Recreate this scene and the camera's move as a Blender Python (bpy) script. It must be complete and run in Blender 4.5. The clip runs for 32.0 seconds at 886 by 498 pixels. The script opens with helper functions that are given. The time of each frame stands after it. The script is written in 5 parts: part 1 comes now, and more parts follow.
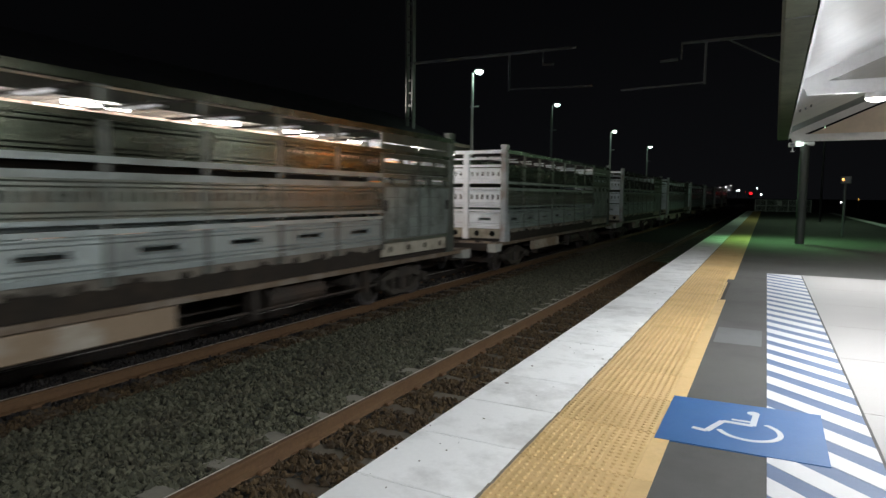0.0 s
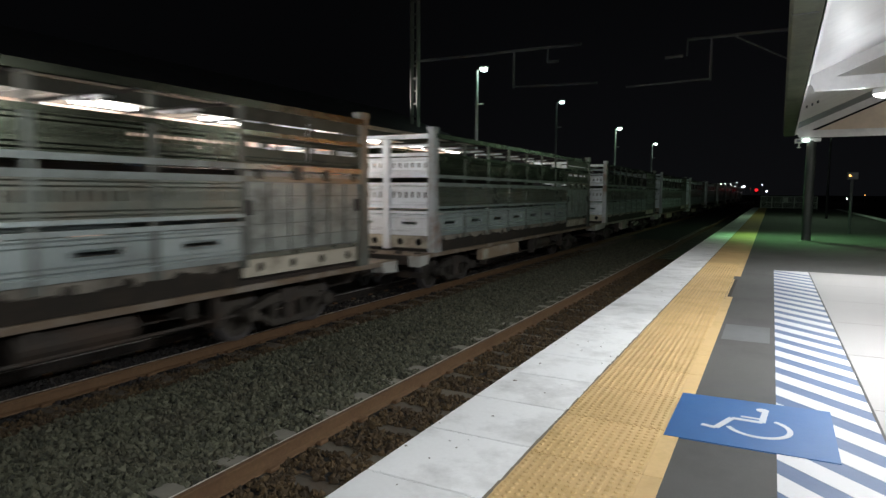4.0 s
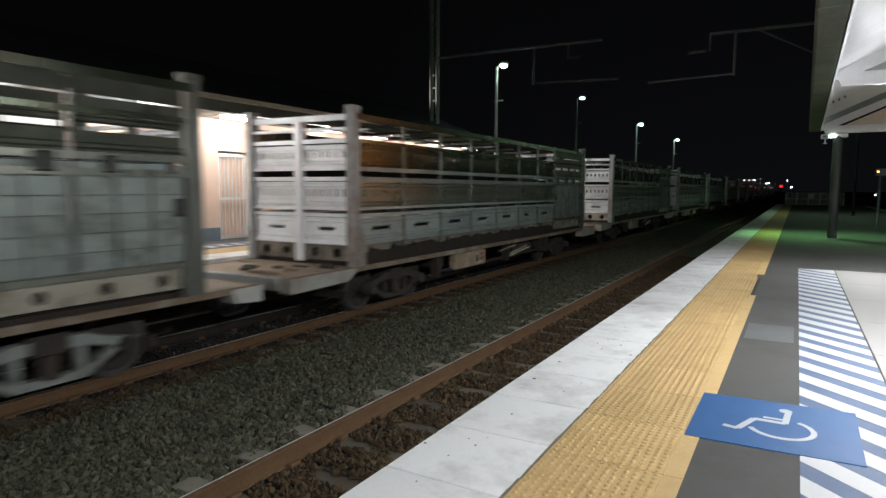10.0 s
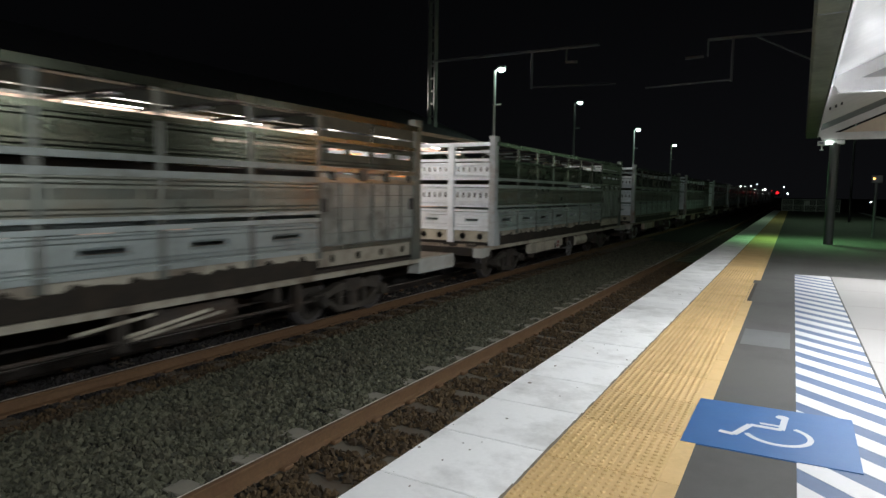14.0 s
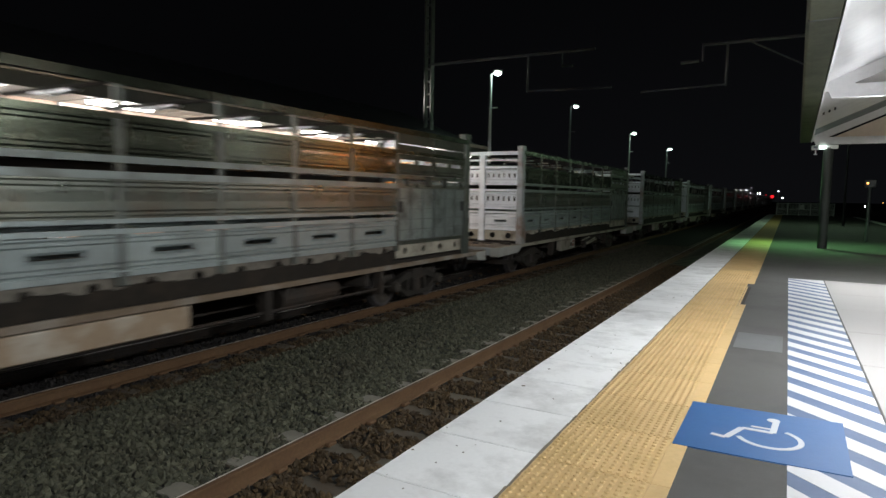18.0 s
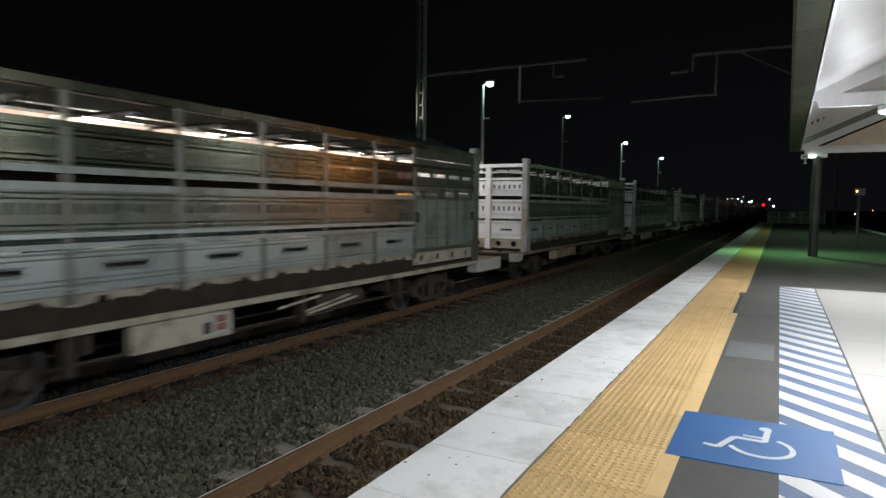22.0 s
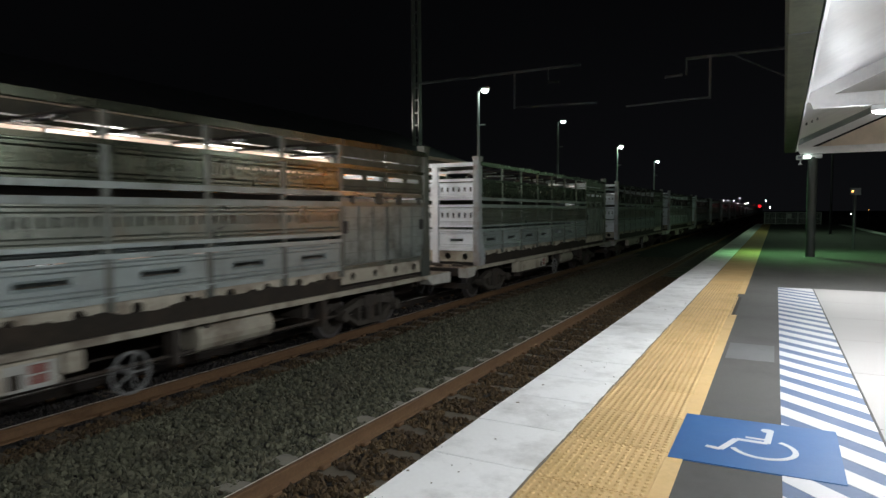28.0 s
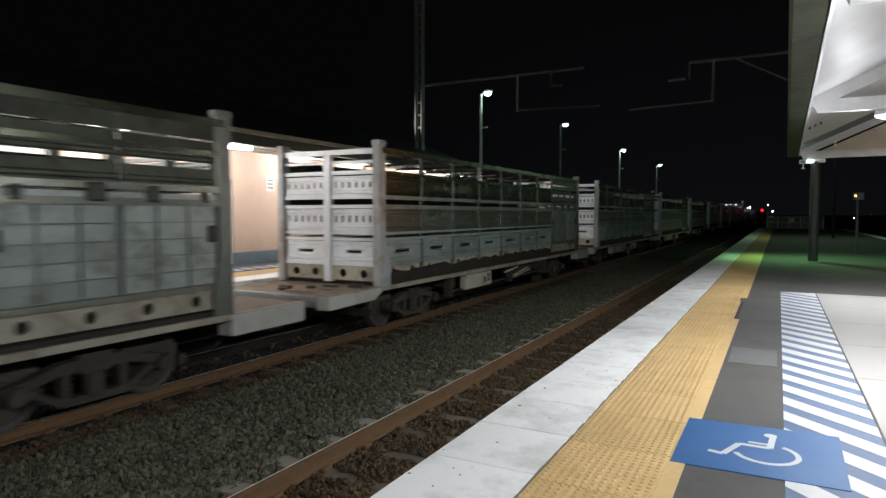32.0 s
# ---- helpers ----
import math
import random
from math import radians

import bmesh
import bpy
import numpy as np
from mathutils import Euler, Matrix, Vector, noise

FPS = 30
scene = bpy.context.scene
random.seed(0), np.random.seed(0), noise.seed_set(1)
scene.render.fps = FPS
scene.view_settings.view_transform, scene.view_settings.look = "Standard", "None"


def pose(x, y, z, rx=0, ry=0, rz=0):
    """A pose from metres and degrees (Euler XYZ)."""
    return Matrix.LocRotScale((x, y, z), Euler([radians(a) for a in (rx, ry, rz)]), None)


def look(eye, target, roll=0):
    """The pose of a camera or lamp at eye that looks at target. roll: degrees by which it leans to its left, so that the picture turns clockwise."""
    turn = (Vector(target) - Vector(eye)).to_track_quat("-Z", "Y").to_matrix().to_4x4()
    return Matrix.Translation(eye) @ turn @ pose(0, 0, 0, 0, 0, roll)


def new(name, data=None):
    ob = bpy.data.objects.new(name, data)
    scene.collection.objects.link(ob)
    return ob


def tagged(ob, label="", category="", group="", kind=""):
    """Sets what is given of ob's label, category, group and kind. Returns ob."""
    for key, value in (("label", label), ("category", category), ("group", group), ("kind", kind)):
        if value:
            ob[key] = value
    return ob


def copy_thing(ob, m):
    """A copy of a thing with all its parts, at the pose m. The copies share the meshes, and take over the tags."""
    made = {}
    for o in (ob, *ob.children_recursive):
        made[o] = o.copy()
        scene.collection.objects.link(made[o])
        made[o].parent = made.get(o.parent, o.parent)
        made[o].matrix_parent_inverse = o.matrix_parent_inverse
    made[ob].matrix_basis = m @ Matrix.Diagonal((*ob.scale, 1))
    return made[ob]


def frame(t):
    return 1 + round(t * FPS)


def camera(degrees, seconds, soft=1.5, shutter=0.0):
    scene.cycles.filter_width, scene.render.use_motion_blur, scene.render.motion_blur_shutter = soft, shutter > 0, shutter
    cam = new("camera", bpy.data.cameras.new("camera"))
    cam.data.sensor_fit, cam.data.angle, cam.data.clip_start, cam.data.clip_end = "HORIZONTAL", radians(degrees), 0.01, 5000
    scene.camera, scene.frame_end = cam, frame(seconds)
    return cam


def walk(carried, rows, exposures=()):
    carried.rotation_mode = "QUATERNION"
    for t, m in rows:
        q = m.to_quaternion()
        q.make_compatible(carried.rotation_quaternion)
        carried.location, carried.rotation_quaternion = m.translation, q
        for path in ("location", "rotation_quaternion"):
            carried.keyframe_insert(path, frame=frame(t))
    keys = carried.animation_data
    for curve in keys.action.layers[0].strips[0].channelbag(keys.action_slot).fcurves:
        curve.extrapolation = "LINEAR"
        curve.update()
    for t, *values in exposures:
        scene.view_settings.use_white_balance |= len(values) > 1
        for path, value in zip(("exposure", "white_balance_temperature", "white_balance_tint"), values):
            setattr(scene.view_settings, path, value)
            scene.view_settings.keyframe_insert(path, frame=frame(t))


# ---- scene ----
cam = camera(71.0, 32.0, soft=1.45, shutter=0.5)
PATH = [
    (0, (0.021, -0.007, 1.596), (-0.896, 1.761, 1.42), 0.6),
    (0.5, (0.015, -0.007, 1.59), (-0.901, 1.762, 1.412), 0.5),
    (1, (0.019, -0.014, 1.598), (-0.895, 1.755, 1.418), 0.5),
    (1.5, (0.02, -0.031, 1.605), (-0.895, 1.739, 1.425), 0.5),
    (2, (0.015, -0.031, 1.605), (-0.902, 1.737, 1.428), 0.4),
    (2.5, (0.001, -0.035, 1.6), (-0.92, 1.731, 1.419), 0.3),
    (3, (0.0, -0.035, 1.597), (-0.926, 1.729, 1.417), 0.2),
    (3.5, (-0.001, -0.026, 1.596), (-0.928, 1.737, 1.415), 0.3),
    (5.5, (0.005, -0.046, 1.602), (-0.934, 1.709, 1.41), 0.3),
    (6, (0.011, -0.048, 1.605), (-0.937, 1.703, 1.413), 0.1),
    (6.5, (0.015, -0.061, 1.615), (-0.946, 1.683, 1.427), 0.1),
    (7, (0.007, -0.049, 1.608), (-0.957, 1.693, 1.418), 0.2),
    (7.5, (0.006, -0.055, 1.609), (-0.961, 1.685, 1.416), 0.3),
    (8, (-0.001, -0.058, 1.604), (-0.977, 1.678, 1.411), 0.3),
    (8.5, (0.002, -0.055, 1.608), (-0.975, 1.679, 1.415), 0.2),
    (9, (-0.005, -0.049, 1.607), (-0.984, 1.684, 1.416), 0.2),
    (9.5, (-0.008, -0.046, 1.596), (-0.992, 1.685, 1.404), 0.3),
    (10, (0.003, -0.04, 1.609), (-0.98, 1.691, 1.415), 0.3),
    (10.5, (0.003, -0.045, 1.606), (-0.981, 1.685, 1.415), 0.3),
    (11, (0.004, -0.047, 1.611), (-0.979, 1.684, 1.424), 0.3),
    (11.5, (-0.003, -0.042, 1.604), (-0.985, 1.691, 1.418), 0.5),
    (12, (0.005, -0.035, 1.61), (-0.975, 1.699, 1.427), 0.6),
    (12.5, (-0.003, -0.027, 1.61), (-0.981, 1.708, 1.428), 0.6),
    (13, (0.0, 0.0, 1.6), (-0.976, 1.736, 1.42), 0.6),
    (13.5, (-0.005, -0.008, 1.605), (-0.98, 1.728, 1.423), 0.7),
    (14, (-0.006, -0.01, 1.6), (-0.981, 1.727, 1.417), 0.8),
    (14.5, (-0.007, -0.024, 1.604), (-0.98, 1.714, 1.417), 1.0),
    (16.5, (0.009, -0.029, 1.602), (-0.958, 1.712, 1.422), 1.1),
    (17, (0.005, -0.018, 1.602), (-0.961, 1.724, 1.423), 1.1),
    (17.5, (0.009, -0.013, 1.603), (-0.955, 1.731, 1.426), 1.1),
    (18, (0.016, -0.024, 1.607), (-0.948, 1.719, 1.433), 1.0),
    (18.5, (0.012, -0.03, 1.61), (-0.951, 1.716, 1.445), 1.0),
    (19, (0.015, -0.025, 1.611), (-0.945, 1.722, 1.451), 1.0),
    (19.5, (0.02, -0.023, 1.614), (-0.938, 1.725, 1.457), 1.0),
    (20, (0.03, -0.017, 1.616), (-0.925, 1.733, 1.46), 1.0),
    (20.5, (0.031, -0.017, 1.613), (-0.922, 1.734, 1.46), 0.8),
    (21, (0.029, -0.019, 1.613), (-0.921, 1.734, 1.462), 0.8),
    (21.5, (0.035, -0.025, 1.617), (-0.914, 1.73, 1.472), 0.7),
    (22, (0.033, -0.026, 1.619), (-0.915, 1.729, 1.477), 0.7),
    (22.5, (0.035, -0.031, 1.618), (-0.912, 1.725, 1.478), 0.5),
    (23, (0.046, -0.032, 1.622), (-0.9, 1.725, 1.484), 0.3),
    (23.5, (0.044, -0.031, 1.618), (-0.902, 1.726, 1.481), 0.1),
    (24, (0.03, -0.018, 1.613), (-0.915, 1.74, 1.477), -0.0),
    (24.5, (0.026, -0.017, 1.614), (-0.915, 1.743, 1.479), -0.1),
    (25, (0.022, -0.018, 1.609), (-0.918, 1.742, 1.473), 0.0),
    (25.5, (0.02, -0.022, 1.616), (-0.92, 1.738, 1.483), -0.1),
    (27.5, (0.038, -0.025, 1.62), (-0.905, 1.734, 1.5), -0.2),
    (28, (0.029, -0.03, 1.62), (-0.914, 1.73, 1.5), -0.3),
    (28.5, (0.025, -0.023, 1.619), (-0.918, 1.737, 1.503), -0.4),
    (29, (0.024, -0.027, 1.62), (-0.92, 1.732, 1.507), -0.4),
    (29.5, (0.031, -0.028, 1.627), (-0.914, 1.732, 1.517), -0.5),
    (30, (0.025, -0.033, 1.622), (-0.92, 1.726, 1.515), -0.3),
    (30.5, (0.008, -0.035, 1.617), (-0.937, 1.724, 1.508), -0.1),
    (31, (0.003, -0.021, 1.616), (-0.941, 1.739, 1.506), 0.0),
    (31.5, (0.016, -0.026, 1.622), (-0.929, 1.732, 1.511), -0.1),
    (32, (0.022, -0.029, 1.619), (-0.926, 1.728, 1.507), -0.0),
]
walk(cam, [(t, look(eye, target, roll)) for t, eye, target, roll in PATH])

# ---- light ----
world = bpy.data.worlds.new("night")
scene.world = world
world.use_nodes = True
sky_nodes, sky_links = world.node_tree.nodes, world.node_tree.links
sky_nodes["Background"].inputs[0].default_value = (0.40, 0.42, 0.50, 1)
sky_way, sky_split = sky_nodes.new("ShaderNodeTexCoord"), sky_nodes.new("ShaderNodeSeparateXYZ")
sky_links.new(sky_way.outputs["Generated"], sky_split.inputs[0])
low, along_line, town_glow, dim = [sky_nodes.new(kind) for kind in ("ShaderNodeMapRange", "ShaderNodeMapRange", "ShaderNodeMath", "ShaderNodeMath")]
for node, axis, start, end in ((low, "Z", 0.36, 0.02), (along_line, "Y", 0.78, 1.0)):
    node.inputs["From Min"].default_value, node.inputs["From Max"].default_value = start, end
    sky_links.new(sky_split.outputs[axis], node.inputs["Value"])
town_glow.operation, dim.operation = "MULTIPLY", "MULTIPLY_ADD"
sky_links.new(low.outputs[0], town_glow.inputs[0])
sky_links.new(along_line.outputs[0], town_glow.inputs[1])
sky_links.new(town_glow.outputs[0], dim.inputs[0])
dim.inputs[1].default_value, dim.inputs[2].default_value = 0.005, 0.0036
sky_links.new(dim.outputs[0], sky_nodes["Background"].inputs[1])
scene.view_settings.exposure = 0.0

RAIL = -0.68       # height of the rail heads; the platform is at 0
FAR_Z = 0.3        # height of the far platform
NEAR_TRACK, FAR_TRACK = -3.255, -7.77


def lamp(name, kind, place, watts, colour, target=None, size=0.1, size_y=None, spot=None):
    data = bpy.data.lights.new(name, kind)
    data.energy, data.color = watts, colour
    if kind == "AREA":
        data.size = size
        if size_y:
            data.shape, data.size_y = "RECTANGLE", size_y
    else:
        data.shadow_soft_size = size
    if spot:
        data.spot_size, data.spot_blend = radians(spot), 1.0
    ob = new(name, data)
    ob.matrix_world = look(place, target or (place[0], place[1] + 0.001, place[2] - 1))
    return ob


COOL, MERCURY, WARM = (0.93, 0.97, 1.0), (0.66, 1.0, 0.80), (1.0, 0.88, 0.74)
BULKHEADS = [(1.7, y, 3.4) for y in (-28.25, -21.25, -14.25, -7.25, -0.25, 6.75, 13.75)]
for x, y, z in BULKHEADS:
    lamp("canopy_bulkhead_light", "AREA", (x, y, z - 0.07), (190 if y > 10 else 220 if -1 < y < 0 else 290), COOL, size=0.3, size_y=0.3)
    # lamps behind y -10 are unseen, boosted as fill for the wagon ends
    lamp("canopy_bulkhead_spill", "POINT", (x, y, z - 0.08), 118 if y > 10 else 180 if y > 0 else 115 if y > -5 else 300 if y > -10 else 700, COOL, size=0.16)
# unseen lamp added at x 4.9 to brighten the canopy's end bay
lamp("canopy_bulkhead_spill", "POINT", (4.9, 20.75, 3.32), 110, WARM, size=0.16)
EAVES = [(-11.5, y) for y in (-1.0, 1.9, 4.8, 7.7, 10.65, 13.6, 16.5, 19.5, 22.4)]
for x, y in EAVES:
    lamp("eaves_tube_light", "POINT", (x, y, 3.12), 78, (0.99, 0.975, 0.95), size=0.05)
POLES = [(-10.8, 23.3, 6.5, 1.0), (-10.8, 33.8, 6.55, 0.3), (-10.8, 48.5, 6.45, 1.0), (-10.8, 64.9, 6.45, 0.8)]
for x, y, z, k in POLES:
    lamp("pole_light", "SPOT", (x + 0.3, y, z - 0.12), 45 * k, MERCURY, size=0.12, spot=150)
# green fill without a fixture, added to tint the platform past the canopy
lamp("canopy_corner_light", "SPOT", (0.3, 26.2, 3.3), 720, (0.36, 1.0, 0.38), (1.4, 26.0, 0), size=0.06, spot=136)
# unseen amber source, placed so that it reflects in the wagon sides
lamp("amber_flood_light", "SPOT", (3.0, 20.0, 3.0), 260, (1.0, 0.30, 0.035), (-6.5, 8.6, 2.2), size=0.2, spot=20)
# unseen lamp above the roof, added to brighten the mast's lower part
lamp("yard_light", "SPOT", (-13.6, 20.6, 4.75), 200, (1.0, 0.95, 0.86), (-12.95, 22.0, 5.6), size=0.1, spot=50)
lamp("end_pole_light", "POINT", (2.9, 48.0, 6.65), 480, (0.62, 1.0, 0.62), size=0.12)



# ---- materials ----
def material(name, colour, rough=0.6, metal=0.0, spread=0.25, grain=30.0, stain=2.0, bump=0.0, stain_colour=None, stain_amount=0.35, by_object=0.0, by_island=0.0, glow=0.0, glow_colour=None):
    m = bpy.data.materials.new(name)
    m.use_nodes = True
    nodes, links = m.node_tree.nodes, m.node_tree.links
    bsdf = nodes["Principled BSDF"]
    bsdf.inputs["Metallic"].default_value = metal
    where = nodes.new("ShaderNodeTexCoord")
    if glow:
        bsdf.inputs["Base Color"].default_value = (*colour, 1)
        bsdf.inputs["Emission Color"].default_value = (*(glow_colour or colour), 1)
        bsdf.inputs["Emission Strength"].default_value = glow
        return m
    fine, broad = nodes.new("ShaderNodeTexNoise"), nodes.new("ShaderNodeTexNoise")
    fine.inputs["Scale"].default_value, broad.inputs["Scale"].default_value = grain, stain
    fine.inputs["Detail"].default_value, broad.inputs["Detail"].default_value = 4, 6
    broad.inputs["Roughness"].default_value = 0.7
    coord = where.outputs["Object"]
    if by_object:
        info, shift = nodes.new("ShaderNodeObjectInfo"), nodes.new("ShaderNodeVectorMath")
        times = nodes.new("ShaderNodeMath")
        times.operation, times.inputs[1].default_value = "MULTIPLY", 40.0
        links.new(info.outputs["Random"], times.inputs[0])
        links.new(coord, shift.inputs[0])
        links.new(times.outputs[0], shift.inputs[1])
        coord = shift.outputs[0]
    links.new(coord, fine.inputs["Vector"])
    links.new(coord, broad.inputs["Vector"])
    base = nodes.new("ShaderNodeMix")
    base.data_type = "RGBA"
    dark, light = [c * (1 - spread) for c in colour], [min(1, c * (1 + spread)) for c in colour]
    base.inputs["A"].default_value, base.inputs["B"].default_value = (*dark, 1), (*light, 1)
    links.new(fine.outputs["Fac"], base.inputs["Factor"])
    ramp = nodes.new("ShaderNodeValToRGB")
    ramp.color_ramp.elements[0].position, ramp.color_ramp.elements[1].position = 0.48, 0.72
    ramp.color_ramp.elements[1].color = (stain_amount,) * 3 + (1,)
    links.new(broad.outputs["Fac"], ramp.inputs[0])
    worn = nodes.new("ShaderNodeMix")
    worn.data_type = "RGBA"
    worn.inputs["B"].default_value = (*(stain_colour or [c * 0.45 for c in colour]), 1)
    links.new(ramp.outputs[0], worn.inputs["Factor"])
    links.new(base.outputs["Result"], worn.inputs["A"])
    out = worn.outputs["Result"]
    if by_object or by_island:
        if by_object:
            src = info.outputs["Random"]
        else:
            src = nodes.new("ShaderNodeNewGeometry").outputs["Random Per Island"]
        k = by_object or by_island
        span, tone = nodes.new("ShaderNodeMapRange"), nodes.new("ShaderNodeHueSaturation")
        span.inputs["To Min"].default_value, span.inputs["To Max"].default_value = 1 - k, 1 + k
        links.new(src, span.inputs["Value"])
        links.new(span.outputs[0], tone.inputs["Value"])
        links.new(out, tone.inputs["Color"])
        out = tone.outputs[0]
    links.new(out, bsdf.inputs["Base Color"])
    gloss = nodes.new("ShaderNodeMapRange")
    gloss.inputs["To Min"].default_value, gloss.inputs["To Max"].default_value = max(0.05, rough - 0.12), min(1, rough + 0.12)
    links.new(broad.outputs["Fac"], gloss.inputs["Value"])
    links.new(gloss.outputs[0], bsdf.inputs["Roughness"])
    if bump:
        relief = nodes.new("ShaderNodeBump")
        relief.inputs["Strength"].default_value, relief.inputs["Distance"].default_value = 0.7, bump
        links.new(fine.outputs["Fac"], relief.inputs["Height"])
        links.new(relief.outputs[0], bsdf.inputs["Normal"])
    return m


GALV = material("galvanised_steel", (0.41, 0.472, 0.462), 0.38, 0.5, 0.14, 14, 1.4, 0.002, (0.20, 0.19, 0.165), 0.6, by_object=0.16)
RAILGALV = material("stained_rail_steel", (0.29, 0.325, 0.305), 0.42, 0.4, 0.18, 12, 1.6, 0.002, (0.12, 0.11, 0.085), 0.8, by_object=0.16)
# end steel: less stained, and paled to stand for stronger light there
ENDGALV = material("lit_pale_galvanised_steel", (0.86, 0.90, 0.94), 0.34, 0.15, 0.06, 14, 1.6, 0.002, (0.34, 0.33, 0.30), 0.3, by_object=0.08)
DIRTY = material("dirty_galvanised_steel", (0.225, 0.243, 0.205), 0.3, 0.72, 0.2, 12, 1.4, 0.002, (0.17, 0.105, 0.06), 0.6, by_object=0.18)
POST = material("weathered_post_steel", (0.17, 0.185, 0.165), 0.4, 0.6, 0.18, 9, 1.3, 0.002, (0.12, 0.09, 0.06), 0.6, by_object=0.15)
CORNER = material("rust_streaked_corner_steel", (0.42, 0.45, 0.455), 0.45, 0.2, 0.18, 9, 1.0, 0.002, (0.20, 0.095, 0.04), 1.0, by_object=0.1)
DARKOLIVE = material("dark_olive_steel", (0.060, 0.068, 0.046), 0.26, 0.85, 0.25, 10, 1.2, 0.002, (0.075, 0.06, 0.042), 0.7, by_object=0.2)
RUSTSILL = material("rusted_sill_paint", (0.20, 0.145, 0.095), 0.7, 0.0, 0.25, 12, 1.1, 0.001, (0.42, 0.40, 0.35), 0.9, by_object=0.2)
SILL = material("rust_broken_cream_paint", (0.38, 0.35, 0.275), 0.6, 0.0, 0.15, 12, 1.6, 0.001, (0.085, 0.052, 0.035), 1.0, by_object=0.2)
BOXRUST = material("rusty_painted_box", (0.34, 0.25, 0.165), 0.7, 0.0, 0.2, 12, 1.3, 0.001, (0.60, 0.58, 0.50), 0.95, by_object=0.2)
FRAMEGREY = material("dusty_bogie_casting", (0.05, 0.042, 0.033), 0.75, 0.1, 0.4, 14, 2.5, 0.003, (0.02, 0.016, 0.012), 0.7, by_object=0.4)
PALEFRAME = material("pale_bogie_paint", (0.26, 0.28, 0.26), 0.6, 0.0, 0.2, 14, 2.5, 0.003, (0.09, 0.07, 0.05), 0.8)
FENCEW = material("pale_fence_coating", (0.8, 0.82, 0.8), 0.6, 0.0, 0.05, 10, 2)
FILLER = material("dirty_joint", (0.17, 0.145, 0.11), 0.9, 0.0, 0.3, 30, 3)
ORANGE = material("amber_glow_orange", (0.70, 0.27, 0.055), 0.6, 0.0, 0.08, 20, 1.0, 0.0, (0.55, 0.22, 0.06), 0.5)
CORNERGLOW = material("dim_lit_lens", (1, 1, 1), glow=3, glow_colour=(0.8, 1.0, 0.85))
SOFFIT = material("pale_eaves_lining", (0.36, 0.34, 0.31), 0.7, 0.0, 0.1, 12, 1.2)
TIMBER = material("stained_eaves_lining", (0.085, 0.088, 0.075), 0.7, 0.0, 0.15, 12, 1.2)
BEARER = material("rusty_bearer", (0.23, 0.205, 0.165), 0.75, 0.0, 0.3, 14, 1.3, 0.003, (0.03, 0.022, 0.016), 1.0, by_object=0.2)
DOORGREASE = material("streaked_door_grease", (0.085, 0.092, 0.068), 0.55, 0.35, 0.3, 7, 2.2, 0.003, (0.028, 0.026, 0.020), 0.95, by_object=0.2)
DOORP = material("dull_door_sheet", (0.30, 0.34, 0.315), 0.42, 0.4, 0.25, 6, 1.9, 0.002, (0.075, 0.072, 0.06), 1.0, by_object=0.15)
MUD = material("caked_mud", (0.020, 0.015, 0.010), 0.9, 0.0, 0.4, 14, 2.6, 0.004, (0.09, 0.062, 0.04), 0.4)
PLATE = material("grimy_plate_paint", (0.46, 0.46, 0.42), 0.6, 0.0, 0.12, 12, 1.2, 0.001, (0.22, 0.15, 0.10), 0.7, by_object=0.12)
CREAM = material("grimy_cream_paint", (0.44, 0.405, 0.32), 0.6, 0.0, 0.15, 12, 1.8, 0.001, (0.11, 0.07, 0.045), 0.92, by_object=0.25)
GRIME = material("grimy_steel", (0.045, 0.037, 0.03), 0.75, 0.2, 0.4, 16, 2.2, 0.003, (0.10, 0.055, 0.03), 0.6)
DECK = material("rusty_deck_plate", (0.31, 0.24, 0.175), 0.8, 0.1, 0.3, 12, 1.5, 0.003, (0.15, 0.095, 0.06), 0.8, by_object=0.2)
WHEEL = material("wheel_steel", (0.12, 0.11, 0.108), 0.42, 0.5, 0.3, 12, 3, 0.001)
TREAD = material("glint_rail_steel", (0.70, 0.64, 0.58), 0.3, 0.3, 0.1, 20, 4)
# near-black steel; puts shade under crates and train into the colour
SHADEBLACK = material("shade_black_steel", (0.02, 0.015, 0.011), 0.8, 0.0, 0.4, 12, 2, 0.003, (0.06, 0.035, 0.02), 0.5)
RUST = material("rusty_rail", (0.125, 0.068, 0.030), 0.75, 0.1, 0.3, 25, 3, 0.002, (0.08, 0.035, 0.02), 0.5)
BLACK = material("black_rubber", (0.02, 0.02, 0.02), 0.7)
REDP = material("red_stencil", (0.24, 0.085, 0.07), 0.6, 0.0, 0.4, 60, 12, 0.0, (0.35, 0.30, 0.26), 0.9)
STONE = material("ballast_stone", (0.074, 0.074, 0.047), 0.85, 0.0, 0.3, 40, 1.2, 0.004, (0.07, 0.05, 0.035), 0.4, by_island=0.55)
BROWNSTONE = material("rusty_ballast_stone", (0.055, 0.034, 0.013), 0.9, 0.0, 0.3, 40, 1.2, 0.004, (0.05, 0.03, 0.02), 0.5, by_island=0.5)
SHADESTONE = material("shade_dark_ballast_stone", (0.014, 0.011, 0.010), 0.8, 0.0, 0.4, 40, 1.2, 0.004, (0.02, 0.014, 0.01), 0.5, by_island=0.5)
BED = material("ballast_bed", (0.014, 0.014, 0.012), 0.95, 0.0, 0.5, 22, 1.0, 0.02, (0.03, 0.025, 0.02), 0.5)
SLEEPER = material("concrete_sleeper", (0.10, 0.085, 0.062), 0.85, 0.0, 0.2, 25, 3, 0.002, (0.10, 0.06, 0.035), 0.8, by_object=0.2)
